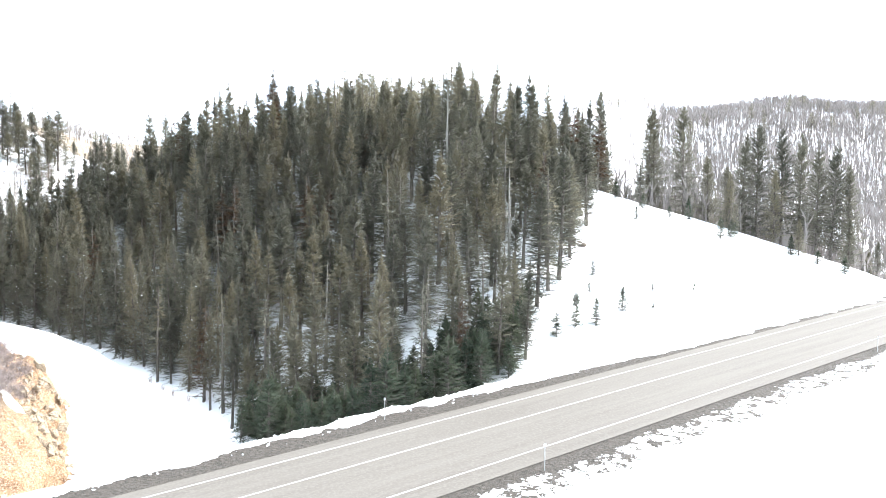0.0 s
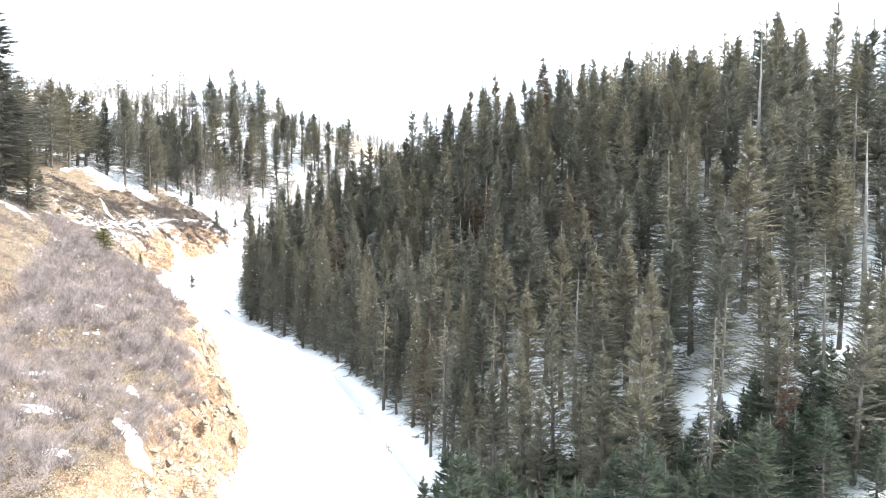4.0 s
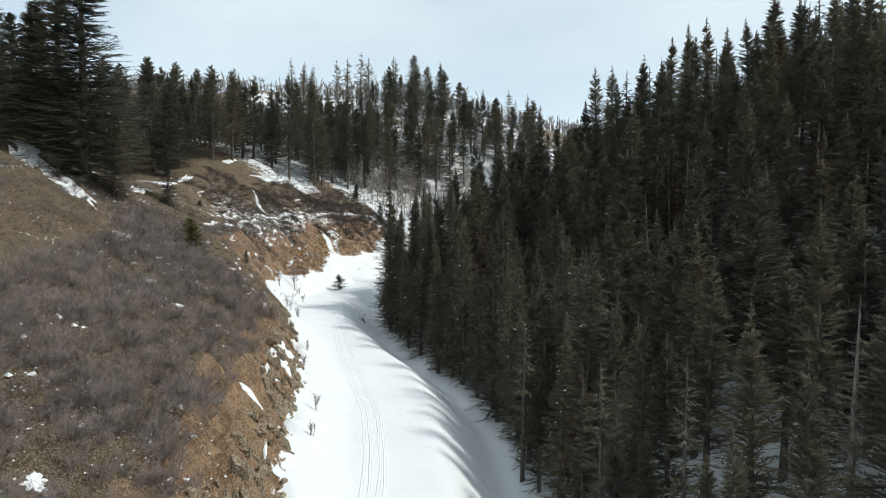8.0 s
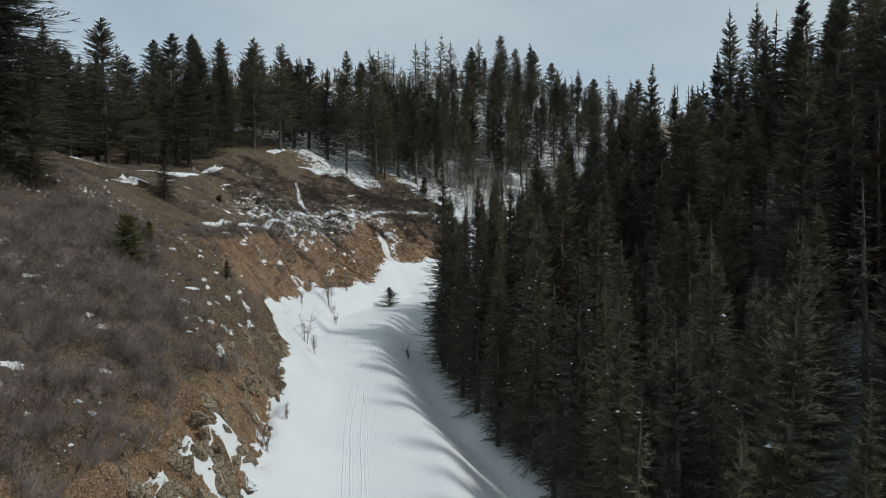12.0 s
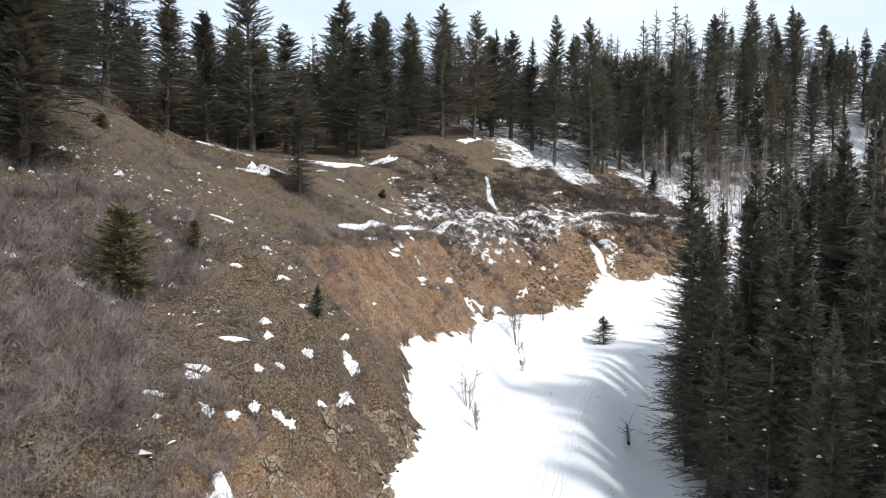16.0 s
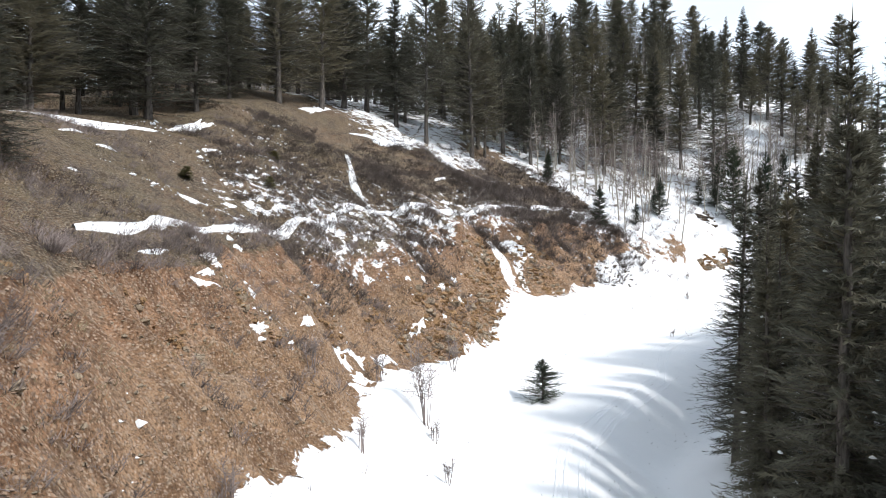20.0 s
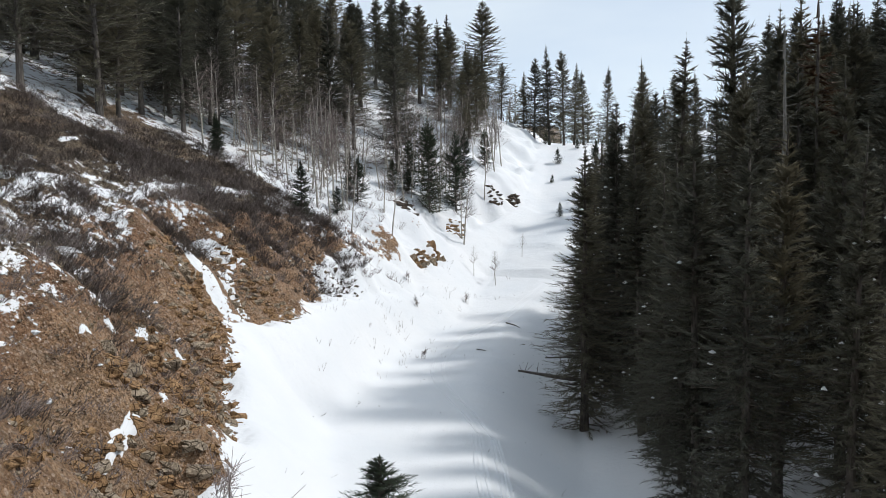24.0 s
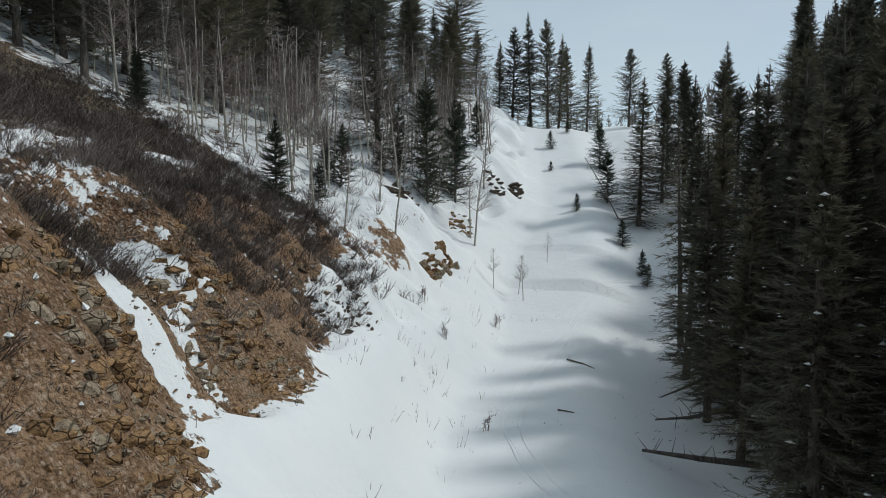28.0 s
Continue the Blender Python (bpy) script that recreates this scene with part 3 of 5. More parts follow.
def blades(base, way, side, length, width):
    """Kite-shaped sprays: four vertices and one quad each."""
    tip = base + way * length[:, None]
    mid = base + way * (length * 0.42)[:, None]
    v = np.stack([base, mid - side * width[:, None] / 2, tip, mid + side * width[:, None] / 2], 1).reshape(-1, 3)
    return v, np.arange(len(v)).reshape(-1, 4)


def spikes(base, way, side, length, width):
    """Narrow pointed sprays: one triangle each."""
    v = np.stack([base - side * width[:, None] / 2, base + way * length[:, None], base + side * width[:, None] / 2], 1).reshape(-1, 3)
    return v, np.arange(len(v)).reshape(-1, 3)


def unit(v):
    return v / (np.linalg.norm(v, axis=-1, keepdims=True) + 1e-9)


def conifer(seed, h=15.0, low=0.12, reach=2.1, whorl=0.34, per=6, twigs=7, droop=0.25, lift=0.2, shape=0.85, gap=0.12, spray=0.62, wide=0.16,
            needles=None, bark=None, stub=0.0, lean=0.0):
    """Trunk and crown meshes of one conifer."""
    r = np.random.RandomState(seed)
    n = 9
    zs = np.linspace(0, 1, n)
    bend = np.cumsum(r.normal(0, 0.012 * h / n, (n, 2)), 0) + np.outer(zs * h * lean, (1, 0.3))
    spine = np.column_stack([bend, zs * h])
    spine[0, 2] = -0.6
    rad = 0.012 * h * (1 - zs) ** 0.8 + 0.012
    rad[0] *= 1.25
    tv, tf = tube(spine, rad, 7)
    tv_all, tf_all = [tv], [tf]

    def at(z):
        return np.column_stack([np.interp(z, spine[:, 2], spine[:, 0]), np.interp(z, spine[:, 2], spine[:, 1]), z])
    # bare dead stubs on the lower trunk
    for _ in range(int(stub)):
        z = r.uniform(0.08, low + 0.25) * h
        a = r.uniform(0, 6.28)
        ln = r.uniform(0.5, 1.6)
        b0 = at(np.array([z]))[0]
        v, f = tube([b0, b0 + np.array((math.cos(a), math.sin(a), r.uniform(-0.35, 0.15))) * ln], [0.022, 0.006], 3)
        tf_all.append(f + sum(len(t) for t in tv_all))
        tv_all.append(v)
    trunk = mesh_of("trunk", np.concatenate(tv_all), np.concatenate(tf_all), [bark or BARK])
    # branches
    count = int((1 - low) * h / whorl * per)
    z = low * h + (1 - low) * h * np.sort(r.uniform(0, 1, count) ** 0.95)
    z = np.minimum(z, h * 0.985)
    k = (h - z) / (h * (1 - low))
    tier = whorl * 1.7
    z = np.minimum((np.floor(z / tier) + 0.5) * tier + r.normal(0, 0.85 * tier + 0.02, count), h * 0.985)   # boughs stand in rough tiers
    k = np.clip((h - z) / (h * (1 - low)), 0, 1)
    prof = np.minimum(k ** shape * 1.12, 1) * np.interp(k, (0, 0.75, 1), (1, 1, 0.82))
    ln = reach * prof * r.uniform(0.62, 1.08, count) + 0.04
    keep = r.uniform(0, 1, count) > 1 - (1 - gap) * np.clip(0.30 + 3.5 * k, 0, 1)
    z, ln, k = z[keep], ln[keep], k[keep]
    az = r.uniform(0, 2 * math.pi, len(z))
    ln = ln * (1 + 0.16 * np.sin(2 * az + z * 0.9 + seed) + 0.13 * np.sin(az - z * 1.7 + 2.1 * seed))   # uneven outline
    dr = lift - (lift + droop) * np.clip(k * 1.5, 0, 1) + r.normal(0, 0.24, len(z))
    root = at(z)
    flat = np.column_stack([np.cos(az), np.sin(az), np.zeros(len(z))])
    cross = np.column_stack([-np.sin(az), np.cos(az), np.zeros(len(z))])
    V, F, S = [], [], []

    def put(v, f, s):
        F.append(f + sum(len(o) for o in V))
        V.append(v)
        S.append(np.full(len(f), s))
    tips = unit(flat + np.column_stack([np.zeros((len(z), 2)), dr]))
    # woody limb of each branch
    sag = np.array((0, 0, 1.0))
    put(*spikes(root, tips, np.tile(sag, (len(z), 1)), ln * 0.95, np.full(len(z), 0.045)), 1)
    twigs = twigs * 2
    for j in range(twigs):
        u = (0.06 + 0.90 * (j + r.uniform(0.1, 0.9, len(z))) / twigs) ** 0.85
        bend_up = 0.10 * u * u
        pos = root + tips * (ln * u)[:, None] + sag * (bend_up * ln)[:, None]
        sgn = np.where((j + r.randint(0, 2, len(z))) % 2 == 0, 1.0, -1.0)
        fan = r.uniform(0.45, 1.0, len(z)) * sgn * (1.0 if j < twigs - 2 else 0.2)
        way = unit(tips + cross * fan[:, None] + np.column_stack([np.zeros((len(z), 2)), r.normal(0.16 - 0.5 * max(droop, 0), 0.40, len(z))]))
        sd = unit(np.cross(way, sag) + sag * r.normal(0, 0.55, len(z))[:, None])
        size = np.minimum(spray * (1.10 - 0.40 * u), ln * 0.50 + 0.05) * r.uniform(0.7, 1.25, len(z))
        put(*spikes(pos, way, sd, size, 0.62 * wide * r.uniform(0.7, 1.35, len(z)) * np.minimum(1, size / 0.3)), 0)
    put(*spikes(np.array([[spine[-1, 0], spine[-1, 1], h * 0.93]]), np.array([[0, 0, 1.0]]), np.array([[1.0, 0, 0]]), np.array([h * 0.075 + 0.25]), np.array([0.12])), 0)
    crown = mesh_of("crown", np.concatenate(V), np.concatenate(F), [needles or NEEDLES, bark or BARK], np.concatenate(S), soft=False)
    return trunk, crown, h


KINDS = {
    "lodgepole": [conifer(s, 15, lo, rc, 0.25, 9, 17, -0.10, 0.80, 0.98, 0.15, 0.34, 0.092, stub=22) for s, lo, rc in ((1, 0.09, 2.6), (2, 0.19, 2.3), (3, 0.06, 2.9), (4, 0.26, 2.4), (5, 0.13, 2.2))],
    "fir": [conifer(s, 14, lo, rc, 0.24, 9, 17, 0.05, 0.62, 1.05, 0.10, 0.34, 0.092, stub=8) for s, lo, rc in ((11, 0.05, 2.9), (12, 0.08, 2.5), (13, 0.04, 3.1), (14, 0.10, 2.6))],
    "near": [conifer(s, 15, lo, rc, 0.20, 9, 18, 0.16, 0.50, 0.98, 0.08, 0.30, 0.080, stub=20) for s, lo, rc in ((21, 0.04, 2.5), (22, 0.07, 2.2), (23, 0.03, 2.7))],
    "pine": [conifer(s, 15, lo, rc, 0.26, 10, 16, -0.05, 0.75, 0.80, 0.18, 0.40, 0.105, stub=12) for s, lo, rc in ((31, 0.12, 3.6), (32, 0.17, 3.3), (33, 0.09, 4.0))],
    "young": [conifer(s, 4, 0.01, rc, 0.12, 8, 10, -0.05, 0.60, 0.95, 0.05, 0.26, 0.08, needles=NEEDLES_YOUNG) for s, rc in ((41, 1.4), (42, 1.2), (43, 1.6))],
    "olive": [conifer(s, 4, 0.01, rc, 0.15, 8, 7, -0.1, 0.6, 0.6, 0.08, 0.42, 0.12, needles=NEEDLES_OLIVE) for s, rc in ((45, 1.2), (46, 1.0))],
    "sparse": [conifer(s, 13, 0.15, rc, 0.36, 5, 5, 0.30, 0.2, 0.85, 0.22, 0.60, 0.13, stub=40) for s, rc in ((51, 1.7), (52, 1.9))],
    "rust": [conifer(s, 14, 0.12, rc, 0.34, 6, 6, 0.3, 0.2, 0.9, 0.15, 0.7, 0.19, needles=NEEDLES_RUST, stub=12) for s, rc in ((61, 1.9), (62, 1.7))],
    "snag": [conifer(s, 14, 0.25, rc, 0.5, 3, 2, 0.2, 0.1, 0.8, 0.35, 0.4, 0.03, needles=BARK_DEAD, bark=BARK_DEAD, stub=30) for s, rc in ((71, 1.3), (72, 1.6))],
    "far": [conifer(s, 15, 0.12, rc, 0.62, 6, 4, 0.0, 0.6, 0.95, 0.06, 0.85, 0.27) for s, rc in ((81, 3.0), (82, 2.6), (83, 3.4))],
}


def clump_mesh(seed, h, reach):
    """Small lumps of snow lying on the boughs."""
    r = np.random.RandomState(seed)
    V, F, n = [], [], 0
    for _ in range(16):
        z = r.uniform(0.15, 0.85) * h
        a, d = r.uniform(0, 6.283), reach * (1 - z / h) ** 0.9 * r.uniform(0.5, 0.95)
        s = r.uniform(0.05, 0.13)
        o = np.array(((1, 0, 0), (0, 1, 0), (-1, 0, 0), (0, -1, 0), (0, 0, 0.6), (0, 0, -0.3))) * s * r.uniform(0.6, 1.5, (6, 1))
        V.append(o + (d * math.cos(a), d * math.sin(a), z - 0.15 * d))
        F.append(np.array(((0, 1, 4), (1, 2, 4), (2, 3, 4), (3, 0, 4), (1, 0, 5), (2, 1, 5), (3, 2, 5), (0, 3, 5))) + n)
        n += 6
    return mesh_of("snow_clump", np.concatenate(V), np.concatenate(F), [SNOW])


CLUMPS = [clump_mesh(300 + k, 15, rc) for k, rc in enumerate((2.3, 2.0, 2.5))]
LABELS = {
    "lodgepole": ("tall slender lodgepole pine standing in snow", "pine tree"),
    "fir": ("dense dark green fir with branches near the snow", "fir tree"),
    "near": ("tall dark spruce with drooping branches beside the snow track", "spruce tree"),
    "pine": ("broad dark green pine on the ridge", "pine tree"),
    "young": ("small bushy young fir growing from the snow", "fir tree"),
    "olive": ("yellow-green bushy young pine on the brown bank", "pine tree"),
    "sparse": ("thin sparse conifer with grey bare twigs", "conifer tree"),
    "rust": ("conifer with rust-brown dying needles in the forest", "conifer tree"),
    "snag": ("dead grey leafless conifer snag among the forest", "dead tree"),
}
NAMES = {"lodgepole": "lodgepole_pine", "fir": "fir_tree", "near": "spruce_tree", "pine": "pine_tree", "young": "young_fir_tree", "olive": "young_pine_tree", "sparse": "thin_conifer_tree",
         "rust": "browning_conifer_tree", "snag": "dead_tree"}
rng = random.Random(7)


def tree(kind, x, y, tall, which=None, label="", fat=1.0, z=None):
    trunk, crown, h = KINDS[kind][rng.randrange(len(KINDS[kind])) if which is None else which]
    root = new(NAMES[kind])
    k = tall / h
    w = k ** 0.75 * fat * rng.uniform(0.88, 1.12)
    root.matrix_basis = pose(x, y, ground(x, y) if z is None else z, rng.uniform(-2, 2), rng.uniform(-2, 2), rng.uniform(0, 360)) @ Matrix.Diagonal((w, w, k, 1))
    tagged(root, label or LABELS[kind][0], LABELS[kind][1], kind + " trees")
    part("trunk", trunk, root)
    part("crown", crown, root)
    if kind == "near":
        part("snow_clumps", CLUMPS[KINDS[kind].index((trunk, crown, h))], root, "small lumps of snow caught on the boughs")["kind"] = "stuff"
    return root


taken = {}


def free(x, y, gap):
    """Whether nothing else grows within gap metres; if so the place is taken."""
    i, j = int(x // 6), int(y // 6)
    for a in (i - 1, i, i + 1):
        for b in (j - 1, j, j + 1):
            for u, v in taken.get((a, b), ()):
                if (u - x) ** 2 + (v - y) ** 2 < gap * gap:
                    return False
    taken.setdefault((i, j), []).append((x, y))
    return True


# single trees that stand out
for x, y, tall in ((-116.7, 117.7, 0.9), (-109.6, 108.6, 0.8), (-110.1, 114.3, 0.8), (-91.4, 83.3, 0.9)):
    tree("olive", x, y, tall, None, "low dark juniper on the brown slope", 1.6)
tree("young", -96.7, 126.4, 2.6, 2, "lone bushy young fir in the middle of the snow track", 1.6)
tree("fir", -99.4, 97.7, 7.0, 2, "lone dark fir on the bare brown slope", 1.25)
tree("pine", -136.7, 132.8, 19.0, 1, "tall open-branched pine at the edge of the ridge", 1.3)
tree("pine", -131.3, 150.2, 23.5, 2, "huge dark pine standing over the slope", 1.1)
tree("pine", -133.6, 145.1, 22.5, 0, "tall pine beside the patchy snow slope", 0.9)
tree("near", -81.0, 78.6, 22.5, 2, "huge dark spruce on the shoulder of the bank", 2.3)
tree("near", -89.5, 77.5, 17.0, 0, "dark spruce on the shoulder of the bank", 2.1)
tree("near", -94.0, 78.5, 15.0, 2, "dark spruce on the shoulder of the bank", 2.1)
tree("near", -84.5, 77.6, 20.0, 0, "dark spruce on the shoulder of the bank", 2.1)
tree("lodgepole", -78.8, 80.4, 9.0, 2, "lighter green pine at the edge of the brush", 1.3)
tree("olive", -71.0, 84.2, 3.5, 0, "yellow-green bushy young pine on the brown bank", 1.3)
tree("olive", -75.6, 87.3, 1.8, 1, "small young pine on the brown bank", 1.1)
tree("young", -73.9, 92.5, 1.5, 1, "small young fir at the top of the cut bank")
tree("near", -74.6, 116.0, 20.5, 0, "tall fir with drooping boughs at the forest edge", 1.0)
tree("pine", -133.5, 167.4, 17, 0)
tree("young", -116.4, 156.0, 4.4, 1, "dark young fir on the snowy bank")
tree("fir", -83.9, 147.6, 25.0, 1, "tall narrow spruce spire above the forest")
for x, y, tall in ((-131.5, 152.5, 15), (-133.5, 157.5, 16), (-134.5, 162.5, 15), (-131.5, 166, 14), (-138, 160, 17), (-127.5, 170.5, 15), (-126, 186, 16)):
    tree("pine", x, y, tall, None, "dark pine among the aspens on the ridge", 1.1)
tree("young", -117.0, 167.8, 4.4, 0, "dense dark fir on the snowy bank", 1.2)
tree("fir", -118.9, 183.2, 20.5, 2, "huge dark spruce above the aspens", 1.15)
tree("pine", -134.5, 154.0, 19.0, 0, "thick-trunked dark pine at the top of the slope", 1.1)
tree("pine", -139.9, 175.1, 19.5, 1, "thick-trunked dark pine at the top of the slope")
tree("fir", -125.5, 179.1, 17.5, 1, "dark spruce behind the aspens", 1.15)
tree("near", -95.2, 192.6, 14.5, 2, "spreading dark spruce at the edge of the snow slope", 1.3)
tree("young", -98.1, 197.8, 5.5, 2, "young spruce on the snow slope", 1.1)
tree("young", -98.8, 209.4, 6.0, 0, "young spruce on the snow slope", 1.1)
tree("young", -95.3, 179.7, 1.9, 2, "small young fir standing alone in the snow")
for x, y, tall in ((-92.3, 146.5, 17), (-90.6, 149.8, 19), (-91.6, 153.2, 18), (-92.2, 157.0, 18), (-89.6, 155, 19), (-88.6, 146, 20), (-87.3, 151, 20.5), (-93.0, 161.5, 16.5), (-90.2, 159.5, 18)):
    tree("near", x, y, tall, None, "tall black-green spruce at the forest edge", 1.1)
for o in list(bpy.data.objects):
    if o.type == "EMPTY":
        free(o.location.x, o.location.y, 0.01)


def open_slope(x, y):
    """Metres to the right of the forest's edge on the hill above the highway."""
    return x - 8 - 0.33 * (y - 66)


far_trees = []
# forest on the right of the track: the edge rows, then the hillside
for a, b in zip(RIGHT_FOOT[6:-6], RIGHT_FOOT[7:-5]):
    dx, dy = b[0] - a[0], b[1] - a[1]
    n = math.hypot(dx, dy)
    for k in range(int(n / 2.5) + 1):
        u, off = (k + rng.uniform(0.1, 0.9)) * 2.5 / n, rng.uniform(2.8, 3.9) if -92 < a[0] < -80 else rng.uniform(1.5, 2.8) if a[1] < 135 else rng.uniform(0.8, 1.8)
        x, y = a[0] + u * dx + off * dy / n, a[1] + u * dy - off * dx / n
        if x > -30 or y > 166 or not free(x, y, 1.8):
            continue
        tree("near" if rng.random() < 0.85 else "fir", x, y, rng.triangular(9, 18, 14.5))
for k in range(2200):
    i = rng.randrange(3, len(RIGHT_FOOT) - 6)
    a, b = RIGHT_FOOT[i], RIGHT_FOOT[i + 1]
    u, off = rng.random(), rng.uniform(0.9, 6.0) + (1.2 if a[0] < -65 and a[1] < 135 else 0) + (1.0 if -92 < a[0] < -80 else 0)
    dx, dy = b[0] - a[0], b[1] - a[1]
    n = math.hypot(dx, dy)
    x, y = a[0] + u * dx + off * dy / n, a[1] + u * dy - off * dx / n
    dl, dr = offsets(x, y)
    if dr < 0.8 or y > 170 or open_slope(x, y) > 0 or not free(x, y, 2.2 if x < -18 else 2.9):
        continue
    near = x < -30
    kind = rng.choices(("near", "fir", "lodgepole", "sparse", "rust", "snag"), (7, 3, 1.5, 1.2, 0.8, 0.05) if near else (0, 3, 5, 2, 0.5, 0.15))[0]
    tree(kind, x, y, rng.triangular(9, 19, 15) if near else rng.triangular(7, 17, 12.5))
for k in range(16000):
    x, y = rng.uniform(-100, 48), rng.uniform(62, 235)
    dl, dr = offsets(x, y)
    if dr < 5 or dr > 95 or open_slope(x, y) > 0:
        continue
    if y > 172 and (rng.random() < 0.5 or x < -86 + 0.25 * (y - 172)):
        continue
    if not free(x, y, 2.55 + 0.015 * dr + (0.8 if dr < 16 and x > -26 else 0)):
        continue
    tall = rng.triangular(7.5, 18.5, 13.5) + (1.0 if dr > 30 else 0) + (1.8 if x < -15 and dr > 14 else 0)
    if dr > 60:
        far_trees.append((x, y, tall))
        continue
    kind = rng.choices(("lodgepole", "fir", "sparse", "rust", "snag"), (7, 5, 0.8, 0.35, 0.12))[0]
    tree(kind, x, y, tall, fat=1.25)
# ridge on the left
for k in range(5000):
    x, y = rng.uniform(-200, -66), rng.uniform(30, 235)
    dl, dr = offsets(x, y)
    lo = 24 + 3 * float(smooth(-114, -100, x)) if y < 146 else (20 if y < 205 else 8)
    if dl < lo or dl > 95 or math.hypot(x + 129, y - 139) < 9 or not free(x, y, 3.8 + 0.04 * (dl - 23) + (0.7 if y > 146 else 0)):
        continue
    tall = rng.triangular(7, 20, 15)
    if dl > 62:
        far_trees.append((x, y, tall))
        continue
    kind = rng.choices(("pine", "fir", "lodgepole"), (7, 4.3, 1))[0]
    tree(kind, x, y, tall, fat=1.45)
# thicket of young firs in the hollow beside the highway
for k in range(1500):
    x, y = rng.uniform(-20, 9), rng.uniform(55, 74)
    q = x * ACROSS[0] + y * ACROSS[1]
    dl, dr = offsets(x, y)
    if q < 46.6 or dr > 8 or dr < -9 or x < -17 or open_slope(x, y) > -1 or not free(x, y, 1.15):
        continue
    tree("young", x, y, rng.uniform(3.0, 6.0), None, "dark young fir in the thicket beside the highway", 1.05)
# small firs on the open snow slope above the highway
for x, y, tall in ((20.6, 80.8, 3.0), (14.2, 74.6, 3.9), (16.6, 75.9, 3.1), (11.6, 71.3, 2.6), (26.4, 88.6, 1.0), (33, 92.5, 0.9), (25, 83.6, 0.7), (30.9, 113.6, 2.1),
                   (41.9, 121.2, 3.6), (44.7, 114, 3.6), (30.2, 124.1, 3.2), (18.9, 88.7, 2.0), (7.5, 69.6, 1.6), (47.5, 117, 3.0), (49, 119, 2.2), (38, 119, 2.0), (34, 121, 2.6),
                   (58, 118, 3.2), (62, 117, 2.4), (66, 116, 2.8), (24, 118, 4.5), (17.5, 84, 1.2)):
    tree("young", x, y, tall, None, "small young fir on the open snow slope")
# tall pines along the brow of the hill above the highway
for x, y, tall in ((37.3, 130, 20.5), (38.9, 131.5, 21), (43.8, 129.5, 22.5), (53.7, 128.3, 20), (56.5, 128.1, 22.5), (60.8, 127.5, 23), (63.8, 127.4, 23), (66.5, 126.4, 21), (69.2, 126.5, 22.5), (72.5, 126.1, 20), (28.2, 131.3, 19.5), (19.4, 117.0, 19.5), (48.6, 130, 15), (51, 127.6, 13), (58.3, 125, 14)):
    if free(x, y, 1.0):
        tree("pine", x, y, tall, None, "tall dark pine on the brow of the hill", 0.95)
# nose of the hill above the highway and the slopes behind it
for k in range(500):
    x, y = rng.uniform(28, 110), rng.uniform(96, 170)
    p, q = x * ALONG[0] + y * ALONG[1], x * ACROSS[0] + y * ACROSS[1]
    if q < 50 or not (-4 < p + q - 181 < 60) or open_slope(x, y) < 3 or not free(x, y, 5.0):
        continue
    tree(rng.choice(("pine", "lodgepole", "fir", "fir")), x, y, rng.uniform(5, 12))
# woods on the far hills
for k in range(1500):
    a, d = rng.uniform(-20, 200), rng.uniform(165, 460)
    x, y = -60 + d * math.cos(radians(a)), 120 + d * math.sin(radians(a))
    if value_noise(np.array([x]), np.array([y]), 60, 9)[0] < (0.72 if a > 75 else 0.6) or not free(x, y, 5.5):
        continue
    far_trees.append((x, y, rng.uniform(10, 16)))


def joined(name, items, label, category):
    """Many copies of mesh data as one thing that nobody could count. Items: mesh, matrix."""
    V, F, S, n = [], [], [], 0
    cache, mats = {}, []
    for me, m in items:
        if me.name not in cache:
            v = np.empty(len(me.vertices) * 3, np.float32)
            me.vertices.foreach_get("co", v)
            f = np.empty(len(me.loops), np.int32)
            me.loops.foreach_get("vertex_index", f)
            s = np.empty(len(me.polygons), np.int32)
            me.polygons.foreach_get("material_index", s)
            for mt in me.materials:
                if mt not in mats:
                    mats.append(mt)
            slot = np.array([mats.index(mt) for mt in me.materials])
            k = len(f) // len(s)
            f = f.reshape(-1, k)
            if k == 4:
                f, s = np.concatenate([f[:, (0, 1, 2)], f[:, (0, 2, 3)]]), np.concatenate([s, s])
            cache[me.name] = (v.reshape(-1, 3), f, slot[s])
        v, f, s = cache[me.name]
        m = np.array(m)
        V.append(v @ m[:3, :3].T + m[:3, 3])
        F.append(f + n)
        S.append(s)
        n += len(v)
    me = mesh_of(name, np.concatenate(V), np.concatenate(F), mats, np.concatenate(S), soft=False)
    return tagged(new(name, me), label, category, kind="stuff")


items = []
for x, y, tall in far_trees:
    trunk, crown, h = KINDS["far"][rng.randrange(3)]
    k = tall / h
    m = pose(x, y, ground(x, y), 0, 0, rng.uniform(0, 360)) @ Matrix.Diagonal((k * 1.25, k * 1.25, k, 1))
    items += [(trunk, m), (crown, m)]
joined("distant_forest", items, "dark conifer woods on the hills behind", "forest")

# ---- the bank, its brush, stones and snow ----
BRUSH_DARK = plain_material("dark_brush", (0.045, 0.036, 0.031), (0.15, 0.122, 0.105), 0.8)
hull_rng = np.random.RandomState(5)


